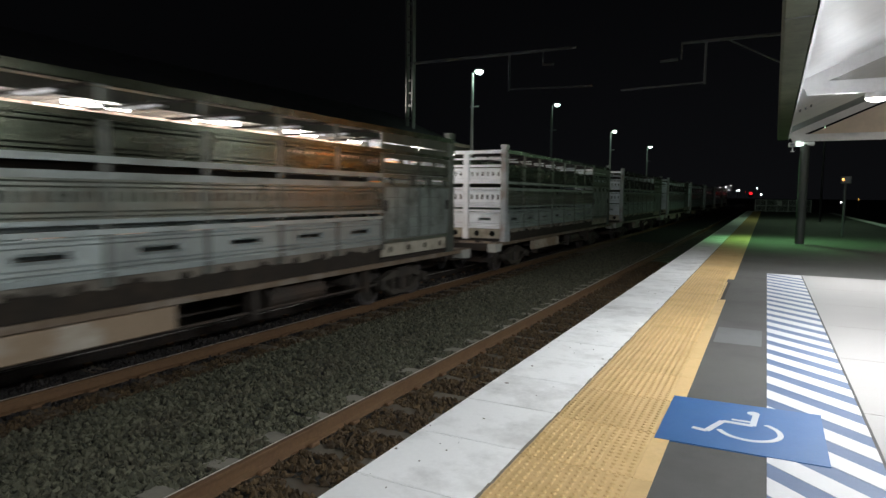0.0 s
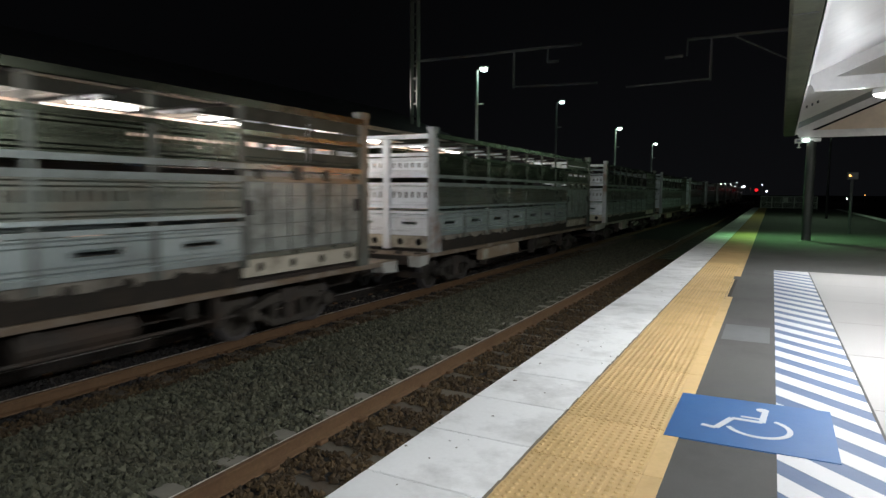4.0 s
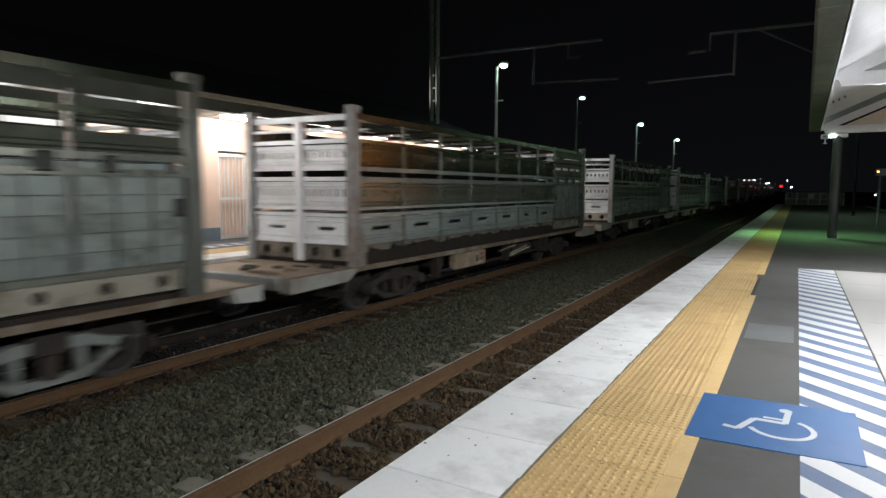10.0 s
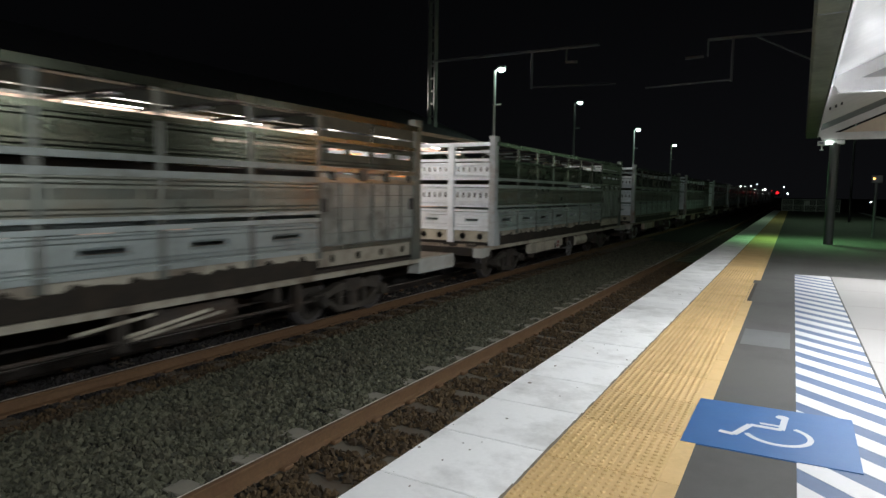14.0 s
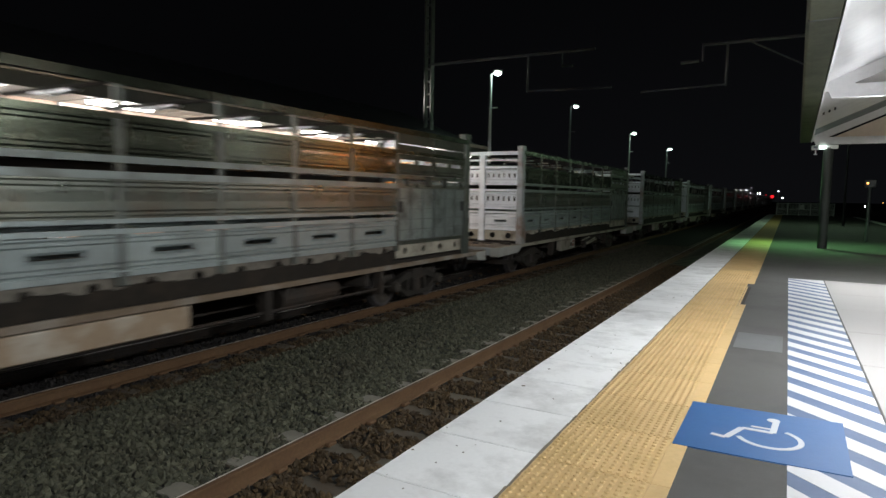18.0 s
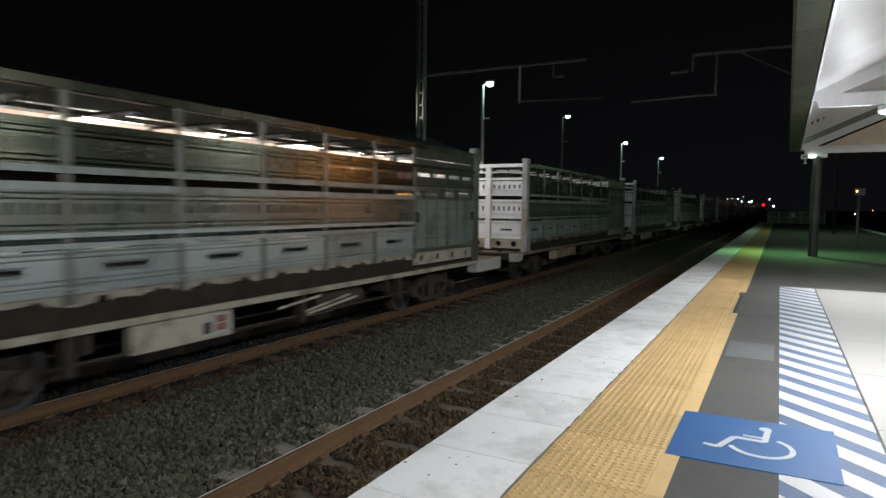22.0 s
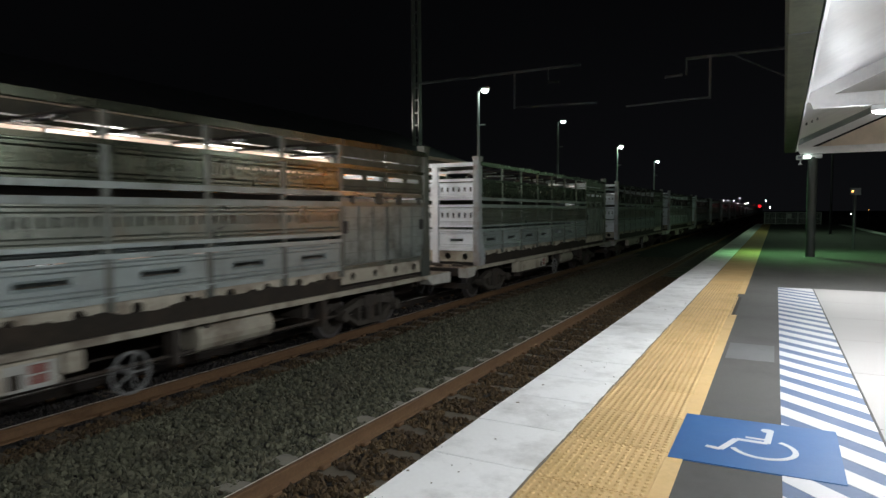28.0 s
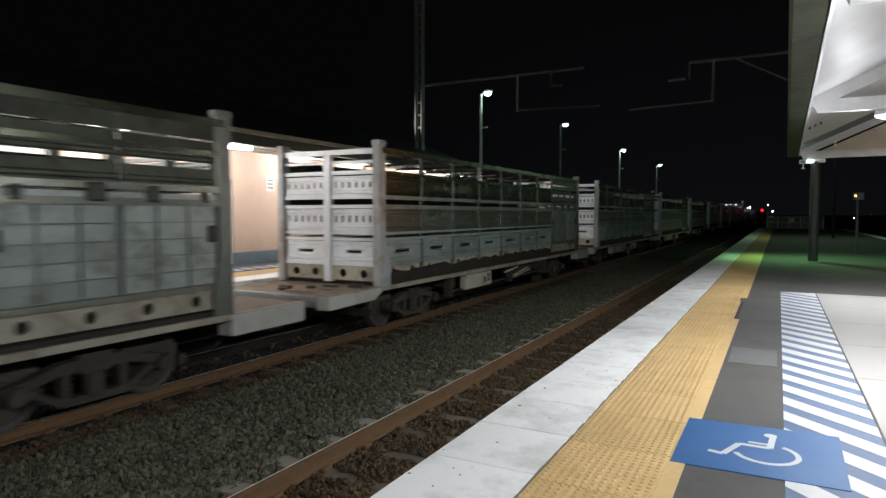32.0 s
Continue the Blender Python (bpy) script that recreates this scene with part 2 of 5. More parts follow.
PALESLEEPER = material("bare_concrete_sleeper_end", (0.22, 0.205, 0.165), 0.85, 0.0, 0.15, 25, 3, 0.002)
LATTICE = material("greasy_lattice", (0.20, 0.22, 0.205), 0.55, 0.2, 0.3, 8, 1.6, 0.001, (0.05, 0.045, 0.04), 0.9, by_object=0.15)
GREASEBLACK = material("black_grease", (0.02, 0.02, 0.018), 0.45, 0.0, 0.4, 12, 2.5, 0.004)
HANDWHEEL = material("worn_grey_paint", (0.22, 0.22, 0.215), 0.5, 0.2, 0.15, 10, 2)
EARTH = material("dark_earth", (0.035, 0.032, 0.026), 0.95, 0.0, 0.4, 6, 0.5, 0.01)
LATCHG = material("greasy_hinge_steel", (0.06, 0.062, 0.05), 0.5, 0.3, 0.3, 12, 2.5, 0.003, (0.02, 0.02, 0.017), 0.8)
ASPHALT = material("platform_asphalt", (0.067, 0.065, 0.060), 0.85, 0.0, 0.22, 140, 0.9, 0.0015, (0.045, 0.043, 0.04), 0.6)
COPING = material("white_painted_coping", (0.83, 0.83, 0.82), 0.6, 0.0, 0.05, 30, 1.5, 0.001, (0.36, 0.35, 0.33), 0.65, by_object=0.06)
CONCRETE = material("platform_face_concrete", (0.25, 0.24, 0.22), 0.85, 0.0, 0.2, 18, 2, 0.002)
YELLOW = material("yellow_tactile", (0.56, 0.382, 0.172), 0.65, 0.0, 0.08, 30, 2.0, 0.0008, (0.36, 0.25, 0.08), 0.5, by_object=0.06)
BLUE = material("blue_paint", (0.030, 0.105, 0.265), 0.5, 0.0, 0.06, 40, 2, 0.0006, (0.030, 0.10, 0.25), 0.4)
LIGHTBLUE = material("hatch_blue_paint", (0.072, 0.112, 0.205), 0.55, 0.0, 0.06, 40, 2, 0.0006, (0.05, 0.082, 0.165), 0.4)
WHITE = material("white_line_paint", (0.52, 0.52, 0.53), 0.55, 0.0, 0.04, 40, 3, 0.0006, (0.55, 0.54, 0.52), 0.4)
PALE = material("pale_concrete_paving", (0.33, 0.315, 0.30), 0.7, 0.0, 0.08, 50, 0.9, 0.001, (0.33, 0.31, 0.29), 0.5)
SHEET = material("white_roof_sheet", (0.86, 0.86, 0.87), 0.5, 0.0, 0.04, 5, 0.7, 0.0, (0.6, 0.6, 0.62), 0.4)
TRUSS = material("pale_truss_paint", (0.84, 0.84, 0.85), 0.5, 0.0, 0.05, 10, 1.5)
GUTTER = material("weathered_gutter", (0.078, 0.088, 0.055), 0.55, 0.0, 0.3, 12, 1.7, 0.001, (0.022, 0.027, 0.016), 0.8)
GREEN = material("dark_green_paint", (0.045, 0.055, 0.05), 0.45, 0.0, 0.1, 10, 2)
POLE = material("pole_galvanised", (0.5, 0.52, 0.52), 0.5, 0.4, 0.1, 10, 2)
LINE = material("overhead_line_steel", (0.14, 0.145, 0.15), 0.6)
MAST = material("mast_galvanised", (0.17, 0.17, 0.165), 0.55, 0.2, 0.15, 10, 2)
BLACKSTEEL = material("black_pole_paint", (0.025, 0.027, 0.028), 0.5, 0.0, 0.1, 10, 2)
DARKSTEEL = material("dark_pole_steel", (0.10, 0.105, 0.11), 0.5, 0.4, 0.1, 10, 2)
SALMON = material("salmon_render", (0.80, 0.595, 0.485), 0.8, 0.0, 0.04, 60, 0.8, 0.0008, (0.6, 0.39, 0.29), 0.4)
DADO = material("grey_blue_dado", (0.20, 0.26, 0.32), 0.7, 0.0, 0.06, 30, 1.5)
FRAMEW = material("white_frame_paint", (0.78, 0.79, 0.80), 0.4, 0.0, 0.03, 20, 2)
ROOF = material("dark_roof_sheet", (0.05, 0.05, 0.055), 0.6, 0.1, 0.15, 8, 1)
INSIDE = material("pale_room_paint", (0.62, 0.63, 0.62), 0.7, 0.0, 0.05, 10, 1)
GREYBOX = material("grey_counter", (0.33, 0.32, 0.30), 0.6, 0.0, 0.1, 10, 2)
LEAF = material("plant_leaf", (0.20, 0.26, 0.05), 0.6, 0.0, 0.3, 20, 3, by_island=0.3)
PAPER = material("printed_paper", (0.72, 0.72, 0.70), 0.7, 0.0, 0.04, 30, 4)
INK = material("print_grey", (0.22, 0.24, 0.26), 0.7, 0.0, 0.1, 30, 4)
BOARDB = material("noticeboard_blue", (0.06, 0.25, 0.50), 0.6, 0.0, 0.06, 20, 2)
GREYF = material("grey_frame", (0.20, 0.23, 0.26), 0.5, 0.2, 0.1, 10, 2)
TUBE = material("lit_tube", (1, 1, 1), glow=24, glow_colour=(1.0, 0.97, 0.92))
HEAD = material("lit_lamp_head", (1, 1, 1), glow=38, glow_colour=(0.70, 1.0, 0.82))
RED = material("red_signal_light", (1, 0.05, 0.05), glow=1.5, glow_colour=(1.0, 0.02, 0.03))
TOWN = material("town_light", (1, 1, 1), glow=14, glow_colour=(0.95, 0.95, 1.0))
AMBER = material("amber_light", (1, 0.5, 0.1), glow=5, glow_colour=(1.0, 0.45, 0.1))
GLASS = bpy.data.materials.new("clear_glass")
GLASS.use_nodes = True
GLASS.node_tree.nodes["Principled BSDF"].inputs["Transmission Weight"].default_value = 1.0
GLASS.node_tree.nodes["Principled BSDF"].inputs["Roughness"].default_value = 0.02


# ---- mesh helpers ----
def box(bm, x0, y0, z0, x1, y1, z1, bevel=0.0):
    made = bmesh.ops.create_cube(bm, size=1, matrix=Matrix.LocRotScale(((x0 + x1) / 2, (y0 + y1) / 2, (z0 + z1) / 2), None, (abs(x1 - x0), abs(y1 - y0), abs(z1 - z0))))
    if bevel:
        edges = list({e for v in made["verts"] for e in v.link_edges})
        bmesh.ops.bevel(bm, geom=edges, offset=bevel, segments=1, affect="EDGES")
    return made["verts"]


def rod(bm, a, b, r, r2=None, sides=10, caps=True):
    a, b = Vector(a), Vector(b)
    turn = (b - a).to_track_quat("Z", "Y").to_matrix().to_4x4()
    made = bmesh.ops.create_cone(bm, cap_ends=caps, segments=sides, radius1=r, radius2=r if r2 is None else r2, depth=(b - a).length, matrix=Matrix.Translation((a + b) / 2) @ turn)
    return made["verts"]


def prism(bm, points, axis, a, b):
    """A polygon of 2D points, drawn out along an axis from a to b."""
    def at(p, d):
        return (d, p[0], p[1]) if axis == "x" else (p[0], d, p[1]) if axis == "y" else (p[0], p[1], d)
    low, high = [bm.verts.new(at(p, a)) for p in points], [bm.verts.new(at(p, b)) for p in points]
    bm.faces.new(low), bm.faces.new(list(reversed(high)))
    for i in range(len(points)):
        j = (i + 1) % len(points)
        bm.faces.new((low[i], high[i], high[j], low[j]))
    bmesh.ops.recalc_face_normals(bm, faces=bm.faces[:])


def finish(bm, name, mat):
    me = bpy.data.meshes.new(name)
    bm.to_mesh(me)
    bm.free()
    me.materials.append(mat)
    return me


def part(name, bm, mat, parent=None, label="", at=None):
    me = bm if isinstance(bm, bpy.types.Mesh) else finish(bm, name, mat)
    ob = new(name, me)
    if parent:
        ob.parent = parent
    if at:
        ob.location = at
    if label:
        ob["label"] = label
    return ob


def boxpart(name, dims, mat, parent=None, label="", bevel=0.0, at=None):
    bm = bmesh.new()
    box(bm, *dims, bevel=bevel)
    return part(name, bm, mat, parent, label, at)


def rodpart(name, a, b, r, mat, parent=None, label="", r2=None, sides=10):
    bm = bmesh.new()
    rod(bm, a, b, r, r2, sides)
    return part(name, bm, mat, parent, label)


def thing(name, label, category, group="", place=(0, 0, 0), kind=""):
    ob = tagged(new(name), label, category, group, kind)
    ob.location = place
    return ob


# ---- ground and tracks ----
tagged(boxpart("ground", (-700, -400, -1.6, 700, 1500, -1.02), EARTH), "dark bare earth beyond the railway", "ground", kind="structure")
tagged(boxpart("ballast_bed", (-9.25, -60, -1.04, -2.1, 420, -0.87), BED), "dark crushed stone bed under the tracks", "ballast", kind="structure")


def stones(name, mat, x0, x1, y0, y1, count, z, label, skip=None):
    """Loose broken stones, thicker towards the camera's end."""
    rng = np.random.default_rng(7 + count)
    base = np.array([(1, 0, 0), (-1, 0, 0), (0, 1, 0), (0, -1, 0), (0, 0, 1), (0, 0, -1)], float)
    tri = np.array([(0, 2, 4), (2, 1, 4), (1, 3, 4), (3, 0, 4), (2, 0, 5), (1, 2, 5), (3, 1, 5), (0, 3, 5)])
    u = rng.random(count)
    y = y0 + (y1 - y0) * u ** 1.7
    x = x0 + (x1 - x0) * rng.random(count)
    if skip:
        keep = ~skip(x, y)
        x, y = x[keep], y[keep]
    n = len(x)
    size = rng.uniform(0.018, 0.042, n)[:, None, None] * rng.uniform(0.6, 1.3, (n, 1, 3)) * rng.uniform(0.75, 1.25, (n, 6, 1))
    verts = base[None] * size + rng.normal(0, 0.006, (n, 6, 3))
    a, b = rng.uniform(0, 6.28, n), rng.uniform(-0.9, 0.9, n)
    ca, sa, cb, sb = np.cos(a), np.sin(a), np.cos(b), np.sin(b)
    vx, vz = verts[..., 0] * cb[:, None] - verts[..., 2] * sb[:, None], verts[..., 0] * sb[:, None] + verts[..., 2] * cb[:, None]
    vy = verts[..., 1]
    verts = np.stack([vx * ca[:, None] - vy * sa[:, None] + x[:, None], vx * sa[:, None] + vy * ca[:, None] + y[:, None], vz + z + rng.uniform(-0.01, 0.022, n)[:, None]], -1)
    me = bpy.data.meshes.new(name)
    me.from_pydata(verts.reshape(-1, 3).tolist(), [], (tri[None] + 6 * np.arange(n)[:, None, None]).reshape(-1, 3).tolist())
    me.materials.append(mat)
    return tagged(new(name, me), label, "ballast", kind="stuff")


def rail_profile(bm, x, y0, y1):
    prism(bm, [(x - 0.065, -0.15), (x + 0.065, -0.15), (x + 0.06, -0.138), (x + 0.01, -0.12), (x + 0.009, -0.045), (x + 0.034, -0.034), (x + 0.035, -0.006),
               (x + 0.028, -0.001), (x - 0.028, -0.001), (x - 0.035, -0.006), (x - 0.034, -0.034), (x - 0.009, -0.045), (x - 0.01, -0.12), (x - 0.06, -0.138)], "y", y0, y1)


def sleeper_mesh():
    bm = bmesh.new()
    prism(bm, [(-1.12, -0.2), (1.06, -0.2), (1.06, 0.0), (0.75, 0.0), (0.3, -0.03), (-0.3, -0.03), (-0.66, 0.0), (-0.76, 0.0), (-1.04, 0.0), (-1.12, -0.012)], "y", -0.12, 0.12)
    bmesh.ops.bevel(bm, geom=bm.edges[:], offset=0.012, segments=1, affect="EDGES")
    me = finish(bm, "sleeper", SLEEPER)
    me.materials.append(PALESLEEPER)
    for f in me.polygons:
        if f.center.x < -0.8:
            f.material_index = 1
    return me


def clip_mesh():
    bm = bmesh.new()
    for side in (-1, 1):
        box(bm, side * 0.07, -0.06, -0.15, side * 0.13, 0.06, -0.112, 0.008)
    return finish(bm, "rail_clip", RUST)


SLEEPER_MESH, CLIP_MESH = sleeper_mesh(), clip_mesh()


def track(name, x, label, count):
    ob = thing(name, label, "railway track", place=(x, 0, RAIL), kind="structure")
    for side in (-1, 1):
        bm = bmesh.new()
        rail_profile(bm, side * 0.57, -60, 420)
        # far track's inner rail is near-black, standing for shade beneath the wagons
        part("rail", bm, SHADEBLACK if side < 0 and x < -5 else RUST, ob)
        # narrow pale strip paints the glint along the rail's edge
        boxpart("rail_head", (side * 0.57 - 0.031, -60, -0.0012, side * 0.57 - 0.019, 420, 0.0015), TREAD, ob, "worn running edge, paled to stand for its lamp glint")
    for k in range(-4, count):
        part("sleeper", SLEEPER_MESH, None, ob, at=(0, 3.22 + 0.671 * k, -0.15))
        if k < 40:
            for side in (-1, 1):
                part("rail_clip", CLIP_MESH, None, ob, at=(side * 0.57, 3.22 + 0.671 * k, 0.0))
    return ob


track("near_track", NEAR_TRACK, "rusty rails on concrete sleepers beside the platform", 70)
track("far_track", FAR_TRACK, "rusty rails on concrete sleepers under the train", 50)


def on_sleeper(x, y):
    k = (y - 3.22) / 0.671
    bare = (np.abs(k - np.round(k)) < 0.14) & (np.abs(x - NEAR_TRACK) < 1.08)
    return bare & (np.sin(x * 9 + y * 4.7) > -0.55)


stones("ballast_stones", STONE, -6.6, -4.05, 1.5, 34, 42000, -0.855, "grey-green broken stone between the two tracks", on_sleeper)
stones("ballast_stones", BROWNSTONE, -3.75, -2.05, 1.2, 24, 22000, -0.852, "rust-stained broken stone between the rails", on_sleeper)
stones("ballast_stones", BROWNSTONE, -7.0, -6.55, 1.0, 26, 7000, -0.86, "rust-stained broken stone beside the far track", None)
# stones under the train are coloured near-black to paint its shade
stones("ballast_stones", SHADESTONE, -8.5, -6.98, 1.0, 26, 10000, -0.86, "broken stone under the train, darkened for the shade there", None)

# ---- near platform ----
EDGE = -2.0
tagged(boxpart("platform", (EDGE + 0.04, -14, -1.05, 6.6, 80, -0.006), ASPHALT), "dark asphalt platform surface, worn and patched", "platform", kind="structure")
ob = thing("platform_face", "concrete retaining face under the platform edge", "platform face", kind="structure")
boxpart("face", (EDGE + 0.1, -14, -1.05, EDGE + 0.036, 80, -0.1), CONCRETE, ob)

coping = thing("platform_coping", "white-painted concrete coping slabs with dark scuffs", "coping", kind="structure")
bm = bmesh.new()
box(bm, EDGE, 0.004, -0.14, EDGE + 0.735, 0.746, 0.0, 0.006)
slab = finish(bm, "slab", COPING)
for k in range(-12, 105):
    part("slab", slab, None, coping, at=(0, 3.575 + 0.75 * k, random.uniform(-0.0015, 0.0015)))


def tactile_mesh(domes):
    bm = bmesh.new()
    box(bm, -1.255, 0.006, -0.05, -0.578, 0.744, 0.0015)
    nx, ny = 13, 14
    for i in range(nx):
        for j in range(ny):
            x, y = -1.25 + 0.667 * (i + 0.5) / nx, 0.75 * (j + 0.5) / ny
            if domes:
                bmesh.ops.create_cone(bm, cap_ends=True, segments=7, radius1=0.0175, radius2=0.011, depth=0.008, matrix=Matrix.Translation((x, y, 0.0054)))
            elif j == 0:
                box(bm, x - 0.016, 0.02, 0.0, x + 0.016, 0.73, 0.006)
    return finish(bm, "tactile_tile", YELLOW)


tactile = thing("tactile_strip", "yellow tactile paving tiles with raised domes along the edge", "tactile paving", kind="structure")
dome_tile, bar_tile = tactile_mesh(True), tactile_mesh(False)
bm = bmesh.new()
box(bm, -0.5765, 0.003, -0.05, -0.47, 0.747, 0.0)
border = finish(bm, "border_tile", YELLOW)
for k in range(-10, 100):
    y = 5.02 + 0.75 * k
    part("tactile_tile", dome_tile if k < 14 else bar_tile, None, tactile, at=(0, y, 0))
    if not 10.2 < y < 12.7:
        part("border_tile", border, None, tactile, at=(0, y, 0))
rng = random.Random(5)
bm = bmesh.new()
y = -2.0
while y < 30:
    long = rng.uniform(0.05, 0.25)
    prism(bm, [(-1.264 - rng.uniform(-0.004, 0.008), y), (-1.256 + rng.uniform(0.0, 0.008), y + 0.004), (-1.256 + rng.uniform(0.0, 0.008), y + long), (-1.264 - rng.uniform(-0.003, 0.012), y + long)], "z", -0.02, 0.0022)
    y += long
part("joint_filler", bm, FILLER, coping, "dark ragged joint beside the yellow strip")
specks = bmesh.new()
for k in range(44):
    x, y, r = rng.uniform(-1.97, -1.3), 1.6 + 14 * rng.random() ** 1.6, rng.uniform(0.003, 0.010) * (2.2 if rng.random() < 0.1 else 1)
    prism(specks, [(x + r * rng.uniform(0.5, 1.2) * math.cos(a * 1.05), y + r * 1.3 * rng.uniform(0.5, 1.2) * math.sin(a * 1.05)) for a in range(6)], "z", -0.01, 0.0022)
tagged(part("coping_specks", specks, FILLER), "dark chips and gum spots on the white coping", "specks", kind="stuff")
boxpart("border_tile", (-0.572, 10.273, -0.05, -0.47, 10.52, 0.0), YELLOW, tactile)
for y in (10.52, 11.27, 12.02):
    boxpart("border_tile", (-0.572, y + 0.003, -0.05, -0.55, y + 0.747, 0.0), YELLOW, tactile)
tagged(boxpart("drain_grate", (-0.548, 10.53, -0.05, -0.50, 12.75, -0.0015), SHADEBLACK), "dark recessed drain grate beside the yellow strip", "drain grate")

tagged(boxpart("asphalt_patch", (-0.43, 7.4, -0.02, 0.05, 8.3, -0.0035), material("pale_patch", (0.108, 0.108, 0.108), 0.8, 0, 0.1, 60, 1.5, 0.001)), "paler square asphalt patch", "patch")
hatch = thing("hatched_path", "blue path marking with slanting white stripes", "floor marking")
boxpart("blue_base", (0.1, -3.0, -0.03, 0.725, 14.72, -0.004), LIGHTBLUE, hatch)
slope, period = 0.95, 0.46
stripe = bmesh.new()
prism(stripe, [(0.1, 0.0), (0.725, -0.625 * slope), (0.725, -0.625 * slope + 0.24), (0.1, 0.24)], "z", -0.02, -0.0018)
stripe = finish(stripe, "white_stripe", WHITE)
for k in range(-16, 20):
    part("white_stripe", stripe, None, hatch, at=(0, 5.51 + period * k, 0))
end = bmesh.new()
prism(end, [(0.1, 14.68), (0.725, 14.1), (0.725, 14.72), (0.1, 14.72)], "z", -0.02, -0.0015)
part("white_stripe", end, WHITE, hatch)

pale = thing("pale_paving", "pale concrete paving slabs under the canopy", "paving", kind="structure")
for i in range(4):
    for k in range(-9, 9):
        boxpart("paving_slab", (0.745 + 1.46 * i, 1.82 * k, -0.05, 0.745 + 1.46 * i + 1.45, min(14.75, 1.82 * k + 1.812), -0.002), PALE, pale)

mat_ob = thing("wheelchair_mat", "bright blue square mat with a white wheelchair symbol", "floor marking")
bm = bmesh.new()
prism(bm, [(-0.565, 4.195), (0.44, 4.225), (0.452, 5.235), (-0.56, 5.185)], "z", -0.01, 0.0022)
part("mat", bm, BLUE, mat_ob)


def ribbon(bm, points, width, z0, z1):
    for k, ((ax, ay), (bx, by)) in enumerate(zip(points, points[1:])):
        z1 += 0.0001 if k % 2 else -0.0001 * (k > 0)
        dx, dy = bx - ax, by - ay
        n = math.hypot(dx, dy)
        ox, oy = -dy / n * width / 2, dx / n * width / 2
        prism(bm, [(ax + ox, ay + oy), (bx + ox, by + oy), (bx - ox, by - oy), (ax - ox, ay - oy)], "z", z0, z1)


bm = bmesh.new()
ribbon(bm, [(-0.36, 4.515), (-0.268, 4.495), (-0.18, 4.745), (0.012, 4.745), (0.03, 5.0)], 0.042, 0.001, 0.0045)
ribbon(bm, [(-0.125, 4.815), (0.02, 4.815)], 0.03, 0.001, 0.0042)
bmesh.ops.create_cone(bm, cap_ends=True, segments=20, radius1=0.043, radius2=0.043, depth=0.004, matrix=Matrix.Translation((0.012, 5.02, 0.0023)))
cx, cy, r = -0.012, 4.635, 0.195
ribbon(bm, [(cx + r * math.cos(radians(a)), cy + r * math.sin(radians(a))) for a in range(-158, 66, 8)], 0.036, 0.001, 0.0039)
part("wheelchair_symbol", bm, WHITE, mat_ob)


# ---- canopy over the near platform ----
def canopy_x(y, x):
    return x + 0.0095 * (y - 24.9)


PALEPANEL = material("beige_gable_paint", (0.80, 0.68, 0.56), 0.6, 0, 0.04, 8, 0.8)
EAVE, RIDGE, END = 3.66, 5.05, 24.9
roof = thing("platform_canopy", "white steel gable canopy over the platform", "canopy", kind="structure")
pts = [(0.56, EAVE + 0.12), (3.3, RIDGE), (3.3, RIDGE + 0.06), (0.5, EAVE + 0.2)]
for y0, y1, mat, words in ((-14, 22.5, SHEET, ""), (22.51, END, GREYF, "grey roof sheet over the end bay")):
    bm = bmesh.new()
    for side in (1, -1):
        low = [bm.verts.new((canopy_x(y0, x if side > 0 else 6.6 - x), y0, z)) for x, z in pts]
        high = [bm.verts.new((canopy_x(y1, x if side > 0 else 6.6 - x), y1, z)) for x, z in pts]
        bm.faces.new(low), bm.faces.new(high)
        for i in range(4):
            bm.faces.new((low[i], high[i], high[(i + 1) % 4], low[(i + 1) % 4]))
    bmesh.ops.recalc_face_normals(bm, faces=bm.faces[:])
    part("roof_sheet", bm, mat, roof, words)


def along(name, section, mat, parent, y0=-14, y1=END):
    bm = bmesh.new()
    low = [bm.verts.new((canopy_x(y0, x), y0, z)) for x, z in section]
    high = [bm.verts.new((canopy_x(y1, x), y1, z)) for x, z in section]
    n = len(section)
    bm.faces.new(low), bm.faces.new(high)
    for i in range(n):
        bm.faces.new((low[i], high[i], high[(i + 1) % n], low[(i + 1) % n]))
    bmesh.ops.recalc_face_normals(bm, faces=bm.faces[:])
    return part(name, bm, mat, parent)


along("gutter", [(0.235, 3.63), (0.265, 3.59), (0.55, 3.60), (0.575, 3.66), (0.575, 3.86), (0.225, 3.86)], GUTTER, roof)
along("fascia", [(0.5755, 3.60), (0.615, 3.635), (0.615, 3.9), (0.5755, 3.9)], SHEET, roof)
along("fascia", [(6.0, 3.62), (6.06, 3.62), (6.06, 3.9), (6.0, 3.9)], SHEET, roof)
for y in (8.1, 22.8):
    along("gutter_strap", [(0.222, 3.66), (0.258, 3.584), (0.56, 3.594), (0.568, 3.605), (0.262, 3.597), (0.23, 3.66)], DARKSTEEL, roof, y, y + 0.03)
